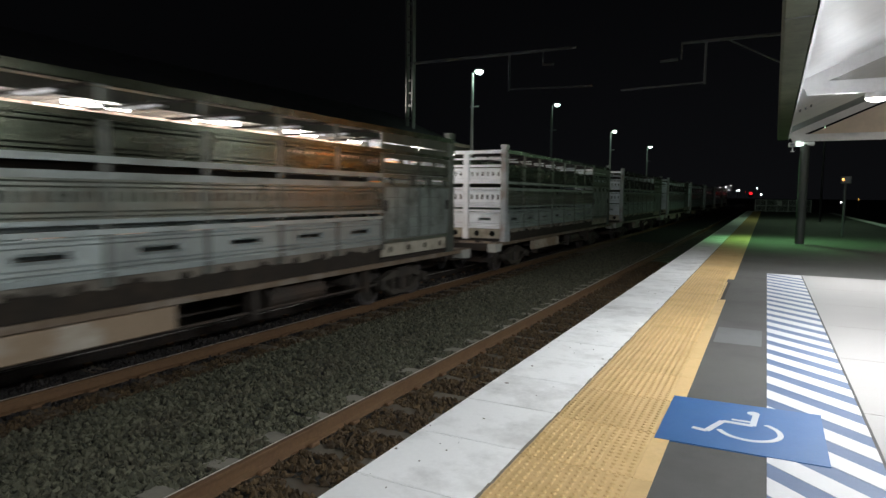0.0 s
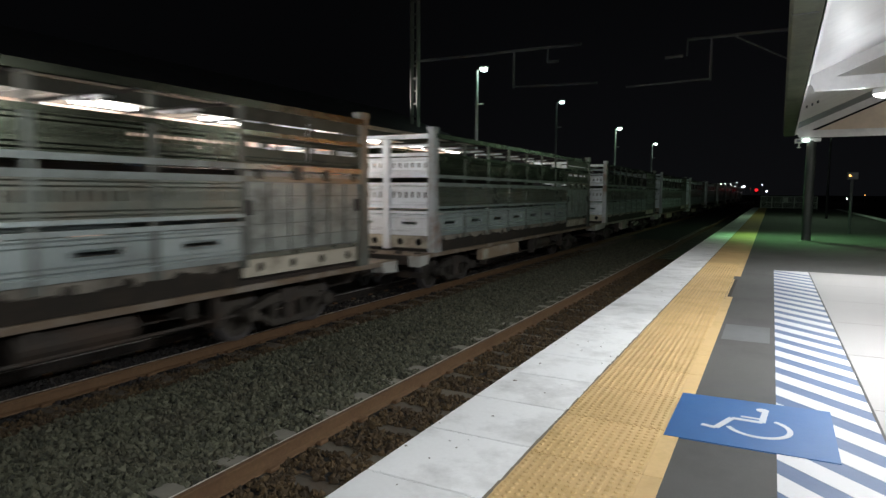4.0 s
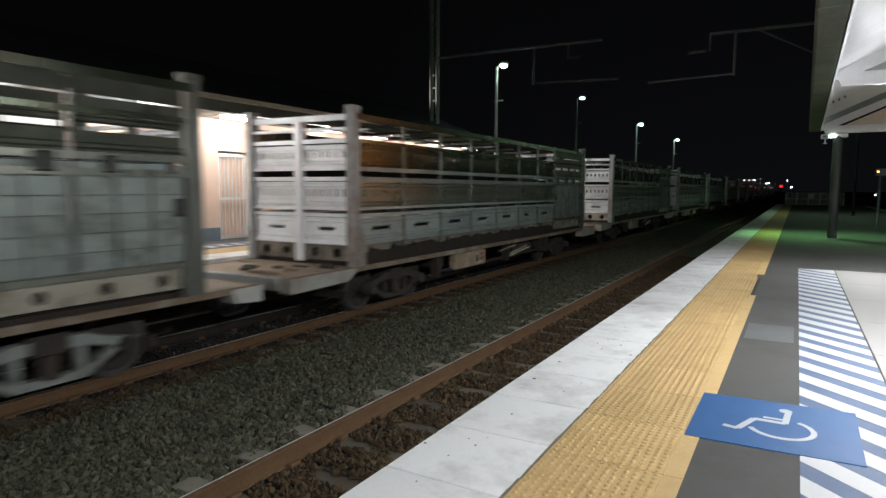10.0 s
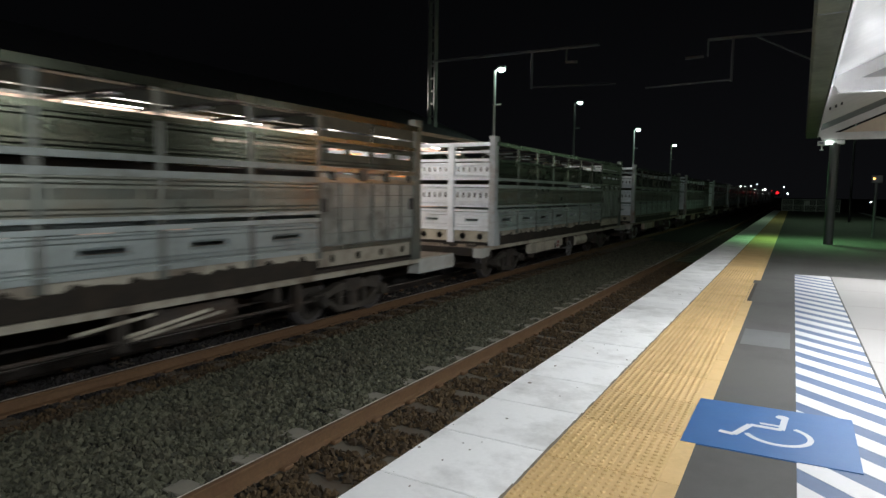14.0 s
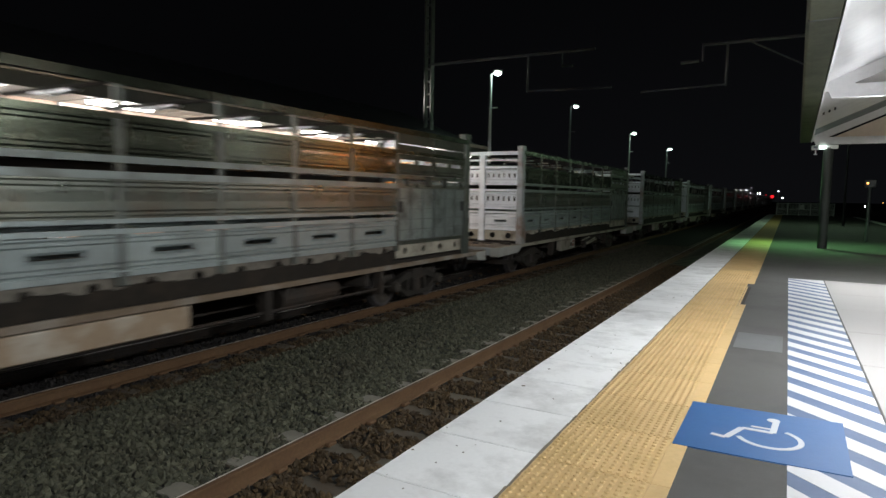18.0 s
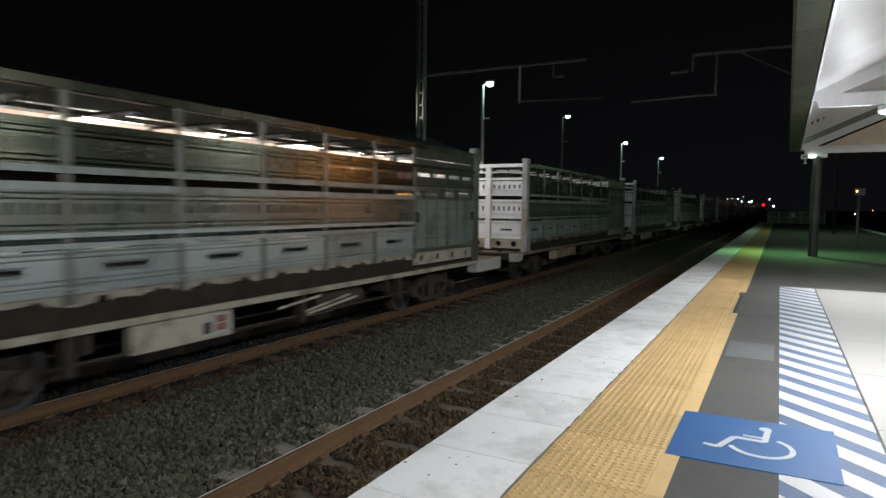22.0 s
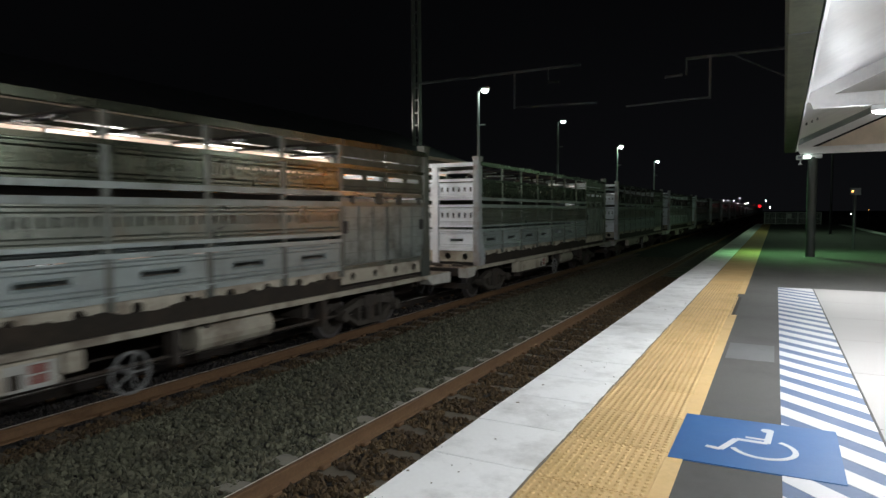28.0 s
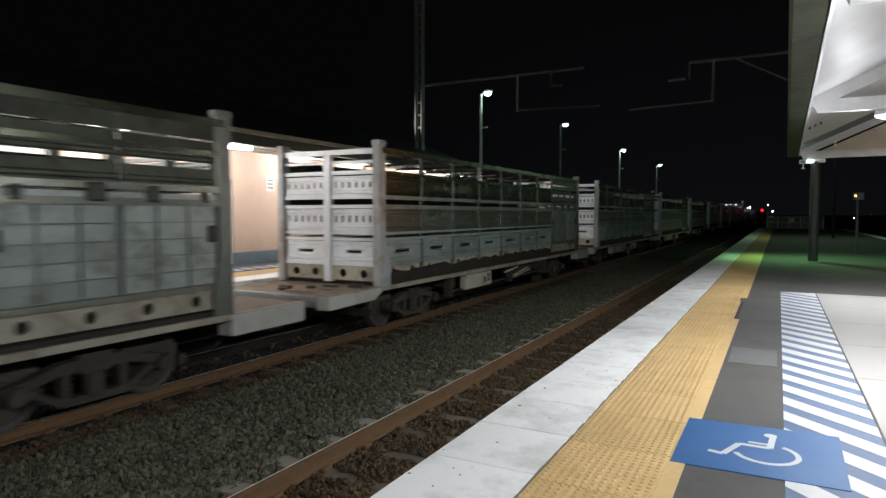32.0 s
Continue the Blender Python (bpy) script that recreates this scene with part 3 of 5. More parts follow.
for y in (-7.25, -0.25, 6.75, 13.75, 24.72):
    bm = bmesh.new()
    d = canopy_x(y, 0)
    prism(bm, [(d + 0.63, 3.70), (d + 0.71, 3.52), (d + 6.0, 3.52), (d + 6.0, 3.76), (d + 0.63, 3.76)], "y", y - 0.07, y + 0.07)
    for s in (1, -1):
        f = (lambda x: x) if s > 0 else (lambda x: 6.6 - x)
        prism(bm, [(d + f(0.6), 3.62), (d + f(0.6), 3.8), (d + f(3.3), 5.03), (d + f(3.3), 4.78), (d + f(0.95), 3.72)], "y", y - 0.06, y + 0.06)
    part("truss", bm, TRUSS, roof)
bm = bmesh.new()
prism(bm, [(0.75, 3.55), (5.85, 3.55), (3.3, 4.72)], "y", 24.80, 24.86)
part("gable_panel", bm, PALEPANEL, roof, "pale beige gable end panel")
for y in (24.87, -12.0):
    for x in (1.1, 5.6):
        post = thing("canopy_post", "dark green round steel canopy post", "post", "posts under the canopy", (canopy_x(y, x), y, 0))
        rodpart("shaft", (0, 0, -0.01), (0, 0, 3.42), 0.15, GREEN, post, sides=16)
        boxpart("capital", (-0.4, -0.14, 3.38, 0.27, 0.14, 3.505), FRAMEW, post, bevel=0.01)
        boxpart("base_plate", (-0.19, -0.19, -0.012, 0.19, 0.19, -0.002), GREEN, post)
fitting = bmesh.new()
box(fitting, -0.06, -0.72, 0.035, 0.06, 0.72, 0.06, 0.008)
fitting = finish(fitting, "housing", FRAMEW)
tube = bmesh.new()
box(tube, -0.07, -0.70, -0.085, 0.07, 0.70, -0.018, 0.03)
tube = finish(tube, "diffuser", TUBE)
bulk = bmesh.new()
rod(bulk, (0, 0, 0), (0, 0, 0.1), 0.19, sides=20)
bulk = finish(bulk, "housing", FRAMEW)
dome = bmesh.new()
bmesh.ops.create_uvsphere(dome, u_segments=18, v_segments=8, radius=1, matrix=Matrix.LocRotScale((0, 0, -0.005), None, (0.17, 0.17, 0.05)))
dome = finish(dome, "diffuser", TUBE)
# the fitting at x 4.9 is added for that unseen end-bay lamp
for x, y, z in BULKHEADS + [(4.9, 20.75, 3.4)]:
    if y < -14:
        continue
    f = thing("canopy_light", "round white bulkhead light under the canopy, lit", "ceiling light", "canopy lights", (x, y, z))
    part("housing", bulk, None, f), part("diffuser", dome, None, f)
    if y > 20:
        rodpart("stem", (0, 0, 0.1), (0, 0, 1.0), 0.02, FRAMEW, f, sides=8)
for k, y in enumerate((16.2, 17.0, 17.9)):
    rodpart("bolt", (0.66 + 0.12 * k, 18.6, 3.79 + 0.056 * k), (0.67 + 0.12 * k, 18.6, 3.86 + 0.056 * k), 0.022, DARKSTEEL, roof, "dark bolt head", sides=8)
# housing added to carry the unseen amber source
amber_housing = thing("canopy_floodlight", "added housing for the unseen amber source under the canopy", "floodlight", place=(3.0, 20.2, 3.0))
boxpart("housing", (-0.16, -0.12, -0.12, 0.16, 0.12, 0.14), GREYF, amber_housing, bevel=0.02)
rodpart("stem", (0, 0, 0.13), (0, 0, 1.9), 0.02, FRAMEW, amber_housing, sides=8)
camera_box = thing("platform_camera", "white security camera box under the canopy corner", "security camera", place=(0.72, 24.75, 3.5))
boxpart("housing", (-0.13, -0.15, -0.16, 0.1, 0.12, -0.02), FRAMEW, camera_box, bevel=0.015)
boxpart("lit_lens", (0.11, -0.16, -0.13, 0.3, 0.1, -0.03), CORNERGLOW, camera_box, "small lit floodlight")
boxpart("lens_window", (-0.08, -0.156, -0.13, 0.04, -0.148, -0.05), GREYF, camera_box)
rodpart("stem", (0, 0, -0.3), (0, 0, -0.15), 0.02, FRAMEW, camera_box)
boxpart("bracket", (-0.06, -0.02, -0.32, 0.06, 0.02, -0.3), FRAMEW, camera_box)


# ---- far platform and station building ----
WALL = -12.4
tagged(boxpart("far_platform", (-60, -40, -1.05, -9.34, 95, FAR_Z - 0.01), ASPHALT), "asphalt surface of the opposite platform", "platform", kind="structure")
far_edge = thing("far_platform_edge", "white coping and yellow strip of the opposite platform", "coping", kind="structure")
boxpart("coping", (-9.97, -40, -0.05, -9.25, 95, FAR_Z), COPING, far_edge)
boxpart("yellow_strip", (-10.75, -40, FAR_Z - 0.05, -9.974, 95, FAR_Z + 0.003), YELLOW, far_edge)
far_hatch = thing("far_hatched_path", "blue path with white dashes along the station wall", "floor marking")
boxpart("blue_base", (-11.75, -2, FAR_Z - 0.05, -11.0, 22, FAR_Z - 0.004), LIGHTBLUE, far_hatch)
bm = bmesh.new()
prism(bm, [(-11.5, 0.0), (-11.02, -0.1), (-11.02, 0.1), (-11.5, 0.2)], "z", FAR_Z - 0.02, FAR_Z)
dash = finish(bm, "white_stripe", WHITE)
for k in range(-3, 53):
    part("white_stripe", dash, None, far_hatch, at=(0, 0.24 + 0.41 * k, 0))

station = thing("station_building", "salmon rendered station building with grey dado and wide eaves", "station building", place=(0, 0, 0), kind="structure")
Z0, Z1 = FAR_Z, 3.265


def wall_piece(y0, y1, z0, z1, mat=SALMON, name="wall", x=WALL):
    return boxpart(name, (x - 0.2, y0, z0, x, y1, z1), mat, station)


OPEN = [(-1.0, 1.2, 2.45), (4.95, 6.95, 3.05), (10.6, 11.55, 2.5), (16.6, 17.6, 2.5)]
cuts = [-6.0] + [v for a, b, _ in OPEN for v in (a, b)] + [23.5]
for a, b in zip(cuts[::2], cuts[1::2]):
    wall_piece(a, b, Z0 + 0.30, Z1, SALMON)
    boxpart("dado", (WALL - 0.2, a, Z0, WALL + 0.012, b, Z0 + 0.32), DADO, station)
for a, b, top in OPEN:
    if Z1 - top > 0.02:
        wall_piece(a, b, top, Z1)
wall_piece(-6.0, -5.8, Z0, Z1, x=WALL - 0.2)
boxpart("end_wall", (-19.0, 23.3, Z0, WALL - 0.2, 23.5, Z1), SALMON, station)
boxpart("end_wall", (-19.0, -6.0, Z0, WALL - 0.2, -5.8, Z1), SALMON, station)
boxpart("back_wall", (-19.2, -6.0, Z0, -19.0, 23.5, Z1), SALMON, station)
boxpart("soffit", (-19.2, -6.2, 3.27, -11.1, 23.9, 3.31), SOFFIT, station, "pale lined eaves soffit")
boxpart("fascia", (-11.1, -6.2, 3.26, -11.05, 23.9, 3.50), TIMBER, station, "dark fascia board")
boxpart("gutter", (-11.16, -6.2, 3.505, -10.98, 23.9, 3.615), material("pale_gutter", (0.42, 0.36, 0.29), 0.6, 0, 0.1, 10, 2), station, "pale roof gutter", 0.01)
bm = bmesh.new()
prism(bm, [(-11.165, 3.55), (-15.2, 5.2), (-19.4, 3.52), (-19.4, 3.4), (-11.165, 3.4)], "y", -6.2, 23.9)
part("roof", bm, ROOF, station, "dark pitched sheet roof")
for k in range(60):
    boxpart("soffit_batten", (-12.38, -6.0 + 0.5 * k, 3.255, -11.102, -5.97 + 0.5 * k, 3.272), SOFFIT, station)

# glazed entrance with a lit waiting room behind
door = thing("door_1", "white framed glazed entrance door with solid panel above", "door", kind="structure")
for y0, y1, z0, z1 in ((4.95, 5.05, Z0, 3.05), (6.84, 6.95, Z0, 3.05), (5.05, 6.84, 2.45, 2.53), (5.05, 6.84, 2.97, 3.05), (5.83, 5.9, Z0, 2.45)):
    boxpart("frame", (WALL - 0.13, y0, z0, WALL - 0.03, y1, z1), FRAMEW, door)
boxpart("transom_panel", (WALL - 0.1, 5.05, 2.53, WALL - 0.06, 6.84, 2.97), FRAMEW, door, "plain white panel")
for y0, y1 in ((5.06, 5.82), (5.91, 6.83)):
    leaf = thing("leaf", "", "", place=(0, 0, 0))
    leaf.parent = door
    for a, b, c, d in ((y0, y0 + 0.07, Z0 + 0.02, 2.44), (y1 - 0.07, y1, Z0 + 0.02, 2.44), (y0 + 0.07, y1 - 0.07, Z0 + 0.02, Z0 + 0.14), (y0 + 0.07, y1 - 0.07, 2.36, 2.44), (y0 + 0.07, y1 - 0.07, 1.38, 1.46)):
        boxpart("rail", (WALL - 0.1, a, c, WALL - 0.05, b, d), FRAMEW, leaf)
    pane = boxpart("pane", (WALL - 0.079, y0 + 0.065, Z0 + 0.13, WALL - 0.073, y1 - 0.065, 2.37), GLASS, leaf)
    pane.visible_shadow = False
tagged(rodpart("downpipe", (WALL + 0.045, 7.0, FAR_Z + 0.03), (WALL + 0.045, 7.0, 3.25), 0.04, FRAMEW), "white downpipe beside the entrance door", "downpipe")
room = thing("waiting_room", "pale painted waiting room lit inside", "room", kind="structure")
boxpart("room_floor", (-17.5, 3.2, FAR_Z - 0.005, WALL - 0.2, 10.4, FAR_Z + 0.01), GREYBOX, room)
boxpart("room_wall", (-17.6, 3.2, FAR_Z, -17.5, 10.4, 3.25), INSIDE, room)
boxpart("room_wall", (-17.5, 3.1, FAR_Z, WALL - 0.21, 3.2, 3.25), INSIDE, room)
boxpart("room_wall", (-17.5, 10.4, FAR_Z, WALL - 0.21, 10.5, 3.25), INSIDE, room)
# boards added behind the train; their orange stands for an amber glow
tagged(boxpart("orange_wall_board", (WALL + 0.001, 15.3, 1.25, WALL + 0.012, 16.5, 2.98), ORANGE), "added orange board standing for an amber glow on the wall", "wall board")
tagged(boxpart("orange_wall_board", (WALL + 0.001, 17.7, 1.6, WALL + 0.012, 21.0, 2.98), ORANGE), "added orange board standing for an amber glow on the wall", "wall board")
lamp("room_tube_light", "AREA", (-14.6, 6.6, 3.15), 420, COOL, size=1.2, size_y=1.2)
counter = thing("ticket_counter", "grey panelled ticket counter", "counter", place=(-14.6, 6.6, FAR_Z + 0.01))
boxpart("front", (-0.3, -1.2, 0, 0.3, 1.4, 1.0), GREYBOX, counter, bevel=0.01)
boxpart("worktop", (-0.36, -1.25, 1.0, 0.36, 1.45, 1.04), FRAMEW, counter)
for k in range(5):
    boxpart("front_panel", (0.302, -1.15 + 0.5 * k, 0.08, 0.315, -0.72 + 0.5 * k, 0.92), INSIDE, counter)
for k, (y, z, w, h) in enumerate(((8.3, 2.3, 0.5, 0.12), (8.95, 2.3, 0.4, 0.12), (9.5, 1.7, 0.5, 0.4), (7.6, 2.0, 0.4, 0.5), (6.6, 1.8, 0.45, 0.5))):
    tagged(boxpart("wall_notice", (-17.5, y, z, -17.47, y + w, z + h), INK if k % 2 else PAPER), "framed notice on the waiting room wall", "notice", "waiting room notices")
shelf = thing("display_shelf", "grey shelf unit stacked with boxes and brochures", "shelf", place=(-15.6, 7.9, FAR_Z + 0.01))
for z in (1.1, 1.45, 1.8):
    boxpart("shelf_board", (-0.2, -0.7, z, 0.2, 0.9, z + 0.03), GREYF, shelf)
for y in (-0.68, 0.88):
    boxpart("upright", (-0.2, y - 0.02, 0, 0.2, y + 0.02, 1.83), GREYF, shelf)
for k in range(9):
    z = (1.13, 1.48, 1.83)[k % 3]
    y = -0.6 + 0.5 * (k // 3) + random.uniform(0, 0.15)
    boxpart("shelf_box", (-0.12, y, z, 0.15, y + random.uniform(0.2, 0.36), z + random.uniform(0.12, 0.26)), (INK, GREYBOX, GREYF)[k * 2 % 3], shelf, bevel=0.01)
cabinet = thing("low_cabinet", "white low cabinet with a dark shadow gap", "cabinet", place=(-13.75, 6.55, FAR_Z + 0.01))
boxpart("body", (-0.22, -0.42, 0.08, 0.2, 0.42, 0.98), FRAMEW, cabinet, bevel=0.008)
boxpart("plinth", (-0.2, -0.4, 0.0, 0.17, 0.4, 0.08), GREYF, cabinet)
boxpart("worktop", (-0.24, -0.44, 0.98, 0.23, 0.44, 1.01), GREYF, cabinet)
for y in (-0.41, 0.005):
    leaf = boxpart("door", (0.201, y, 0.1, 0.218, y + 0.405, 0.97), FRAMEW, cabinet)
    boxpart("handle", (0.218, y + 0.18, 0.82, 0.235, y + 0.3, 0.84), GREYF, leaf)
sign_strip = thing("door_sign", "white strip of small print across the glass door", "sign", place=(WALL - 0.045, 5.95, 1.385))
boxpart("plate", (-0.003, 0.02, 0.0, 0.003, 0.82, 0.07), PAPER, sign_strip)
for k in range(3):
    boxpart("print_bar", (0.0032, 0.1 + 0.24 * k, 0.025, 0.005, 0.28 + 0.24 * k, 0.045), INK, sign_strip)
plant = thing("potted_plant", "leafy green plant in a dark pot", "plant", place=(-13.5, 7.17, FAR_Z + 0.01))
rodpart("pot", (0, 0, 0), (0, 0, 0.3), 0.12, GRIME, plant, r2=0.17, sides=14)
bm = bmesh.new()
for k in range(60):
    a, e, l = random.uniform(0, 6.28), random.uniform(0.5, 1.4), random.uniform(0.3, 0.75)
    tip = Vector((math.cos(a) * math.cos(e) * l, math.sin(a) * math.cos(e) * l, 0.3 + math.sin(e) * l))
    side = Vector((-math.sin(a), math.cos(a), 0)) * 0.035
    mid = tip * 0.6 + Vector((0, 0, 0.18))
    v = [bm.verts.new(p) for p in ((0, 0, 0.28), mid + side, tip, mid - side)]
    bm.faces.new(v)
part("foliage", bm, LEAF, plant)

board = thing("notice_board", "blue poster board in a grey frame on the wall", "notice board", place=(WALL, 8.48, 1.755))
boxpart("frame", (0.0, -0.675, -0.51, 0.05, 0.675, 0.51), GREYF, board, bevel=0.01)
boxpart("panel", (0.05, -0.6, -0.46, 0.056, 0.6, 0.46), BOARDB, board)
for y, z, w, h in ((-0.5, -0.1, 0.31, 0.5), (-0.17, -0.06, 0.28, 0.42), (0.14, 0.04, 0.42, 0.28)):
    sheet = boxpart("poster", (0.056, y, z, 0.06, y + w, z + h), PAPER, board, "white printed sheet")
    for k in range(4):
        boxpart("print_bar", (0.0602, y + 0.04, z + 0.05 + 0.06 * k, 0.0612, y + w * random.uniform(0.6, 0.9), z + 0.068 + 0.06 * k), INK, sheet)

for y0, y1 in ((10.6, 11.55), (16.6, 17.6)):
    gate = thing("security_door", "white barred security door in the salmon wall", "door", "barred doors", (WALL - 0.06, y0, FAR_Z))
    w = y1 - y0
    for a, b, c, d in ((0, 0.06, 0.02, 2.15), (w - 0.06, w, 0.02, 2.15), (0.06, w - 0.06, 0.02, 0.1), (0.06, w - 0.06, 2.07, 2.15), (0.06, w - 0.06, 1.0, 1.06)):
        boxpart("frame", (-0.02, a, c, 0.02, b, d), FRAMEW, gate)
    for k in range(1, 8):
        rodpart("bar", (0, w * k / 8, 0.1), (0, w * k / 8, 2.07), 0.011, FRAMEW, gate, sides=6)
    boxpart("backing", (-0.12, 0.0, 0.0, -0.09, w, 2.15), SALMON, gate)
for y in (12.9, 14.4, 19.5):
    s = thing("wall_sign", "small white printed sign on the station wall", "sign", "wall signs", (WALL, y, 2.45))
    boxpart("plate", (0, -0.16, -0.2, 0.015, 0.16, 0.2), PAPER, s)
    for k in range(3):
        boxpart("print_bar", (0.015, -0.1, 0.08 - 0.1 * k, 0.017, 0.1, 0.12 - 0.1 * k), INK, s)
for x, y in EAVES:
    f = thing("eaves_light", "white fluorescent tube fitting under the eaves, lit", "ceiling light", "eaves lights", (x, y, 3.27))
    part("housing", fitting, None, f, at=(0, 0, -0.061)), part("diffuser", tube, None, f, at=(0, 0, 0.0))


# ---- lamp poles ----
def lamp_pole(x, y, z, base, mat, glow):
    ob = thing("street_lamp", "galvanised platform lamp pole with a lit greenish head", "lamp", "platform lamps", (x, y, base))
    h = z - base
    rodpart("pole", (0, 0, 0), (0, 0, h), 0.085, mat, ob, r2=0.05, sides=12)
    rodpart("arm", (0, 0, h - 0.03), (0.12, 0, h + 0.06), 0.03, mat, ob)
    rodpart("bracket", (-0.1, 0, h - 1.35), (0.3, 0, h - 1.35), 0.025, mat, ob)
    bm = bmesh.new()
    bmesh.ops.create_uvsphere(bm, u_segments=16, v_segments=8, radius=1, matrix=Matrix.LocRotScale((0.3, 0, h + 0.1), None, (0.22, 0.14, 0.075)))
    head = part("lamp_head", bm, mat, ob)
    bm = bmesh.new()
    bmesh.ops.create_uvsphere(bm, u_segments=16, v_segments=8, radius=1, matrix=Matrix.LocRotScale((0.3, 0, h + 0.02), None, (0.15, 0.13, 0.10)))
    part("lens", bm, glow, head, "glowing lens")
    boxpart("base_plate", (-0.17, -0.17, 0, 0.17, 0.17, 0.02), mat, ob)
    return ob


DIMHEAD = material("dim_lamp_head", (1, 1, 1), glow=8, glow_colour=(0.75, 1.0, 0.9))
for k, (x, y, z, power) in enumerate(POLES):
    lamp_pole(x, y, z, FAR_Z, DARKSTEEL if k == 1 else POLE, DIMHEAD if k == 1 else HEAD)
lamp_pole(3.2, 48.0, 6.9, 0.0, BLACKSTEEL, HEAD).rotation_euler = (0, 0, math.pi)
bollard = thing("signal_post", "slim dark post with a small lit box on top", "post", place=(2.85, 30.3, 0))
rodpart("shaft", (0, 0, -0.02), (0, 0, 2.2), 0.06, DARKSTEEL, bollard)
boxpart("box", (-0.18, -0.12, 2.2, 0.2, 0.12, 2.5), DARKSTEEL, bollard, bevel=0.02)
boxpart("lamp_window", (-0.13, -0.125, 2.33, -0.06, -0.118, 2.40), AMBER, bollard)

# ---- overhead line structures ----
def overhead(x, y, tip, drop, arm, base, tall, h, brace, label):
    ob = thing("overhead_mast", label, "overhead line mast", "overhead line masts", (x, y, base))
    bm = bmesh.new()
    for d in (-0.14, 0.14):
        box(bm, d - 0.03, -0.12, 0, d + 0.03, 0.12, tall)
    for k in range(int(tall / 0.5)):
        box(bm, -0.12, -0.015, 0.3 + 0.5 * k, 0.12, 0.015, 0.38 + 0.5 * k)
    part("mast", bm, MAST, ob)
    h -= base
    tip, drop, arm = tip - x, drop - x, arm - x
    rodpart("boom", (0, 0, h), (tip, 0, h), 0.05, LINE, ob)
    if brace is not None:
        rodpart("stay", (brace - x, 0, h), (brace + 2.9 - x, 0, h - 1.62), 0.025, LINE, ob)
        rodpart("stay_post", (brace + 2.9 - x, 0, h), (brace + 2.9 - x, 0, h - 1.65), 0.03, LINE, ob)
    rodpart("drop_post", (drop, 0, h), (drop, 0, h - 1.35), 0.04, LINE, ob)
    rodpart("registration_arm", (drop, 0, h - 1.3), (arm, 0, h - 1.38), 0.028, LINE, ob)
    rodpart("tip_dropper", (tip + (0.02 if tip < 0 else -1.2), 0, h), (tip + (0.02 if tip < 0 else -1.2), 0, h - 0.52), 0.03, LINE, ob)
    rodpart("insulator", (tip - 0.1 if tip < 0 else tip - 1.2, 0, h - 0.5), (tip - 0.65 if tip < 0 else tip - 0.8, 0, h - 0.52), 0.05, LINE, ob)
    return ob


overhead(-12.95, 22.0, -6.2, -8.7, -5.6, FAR_Z, 11.5, 6.8, None, "tall dark overhead line mast behind the station")
overhead(7.2, 22.0, -2.7, -1.95, -4.6, -1.0, 9.0, 6.58, -1.35, "dark overhead line mast with a cantilever over the track")

# ---- end of the platform and the distance ----
fence = thing("platform_end_fence", "grey mesh fence across the platform end", "fence", place=(0, 78, 0))
for k in range(6):
    rodpart("post", (-1.1 + 1.08 * k, 0, -0.02), (-1.1 + 1.08 * k, 0, 1.36), 0.035, FENCEW, fence, sides=8)
for z in (0.1, 0.7, 1.33):
    rodpart("rail", (-1.1, 0, z), (4.3, 0, z), 0.025, FENCEW, fence, sides=8)
bm = bmesh.new()
for k in range(68):
    rod(bm, (-1.1 + 0.08 * k, 0, 0.1), (-1.1 + 0.08 * k, 0, 1.33), 0.013, sides=4)
part("mesh", bm, FENCEW, fence)
boxpart("fence_sign", (1.15, -0.05, 0.75, 1.55, -0.04, 1.2), PAPER, fence, "small pale sign")
edge2 = thing("far_side_coping", "pale coping along the platform's other edge", "coping", kind="structure")
boxpart("coping", (6.0, -14, -0.2, 6.6, 80, -0.002), COPING, edge2)
signal = thing("railway_signal", "red railway signal on a dark post beside the track", "signal", place=(-3.1, 150, RAIL))
rodpart("post", (0, 0, -0.3), (0, 0, 2.8), 0.08, DARKSTEEL, signal)
boxpart("backplate", (-0.45, 0.0, 2.4, 0.45, 0.1, 3.5), BLACK, signal, bevel=0.02)
bm = bmesh.new()
rod(bm, (0, -0.02, 3.1), (0, -0.12, 3.1), 0.31, 0.28, sides=18)
part("red_lens", bm, RED, signal)
for x, z, r, glow in ((-14.9, 4.7, 0.2, TOWN), (-13.6, 4.75, 0.14, TOWN), (-12.0, 4.7, 0.25, TOWN), (-10.8, 3.8, 0.18, TOWN), (-10.3, 5.4, 0.12, TOWN), (-8.0, 3.8, 0.32, TOWN), (-8.7, 3.7, 0.2, TOWN),
                      (-2.9, 4.55, 0.25, TOWN), (-1.7, 2.5, 0.36, TOWN), (8.9, 4.1, 0.16, TOWN), (19.7, 0.4, 0.25, TOWN), (-6.2, 3.3, 0.14, RED), (-17.0, 4.6, 0.12, TOWN), (24.0, 1.5, 0.15, AMBER)):
    town = thing("town_lamp", "distant town light on a dark post", "distant light", "town lights", (x, 220, -1.02))
    rodpart("post", (0, 0, 0), (0, 0, z + 1.0), 0.06, DARKSTEEL, town, sides=6)
    bm = bmesh.new()
    bmesh.ops.create_icosphere(bm, subdivisions=1, radius=r * 0.65, matrix=Matrix.Translation((0, -0.1, z + 1.0)))
    part("lit_head", bm, glow, town)


# ---- cattle wagons ----
POSTS_Y = [0.165 + 1.41 * k for k in range(8)]
LENGTH, HALF = 13.05, 1.25
DOOR0 = POSTS_Y[-1]
MESH = {}


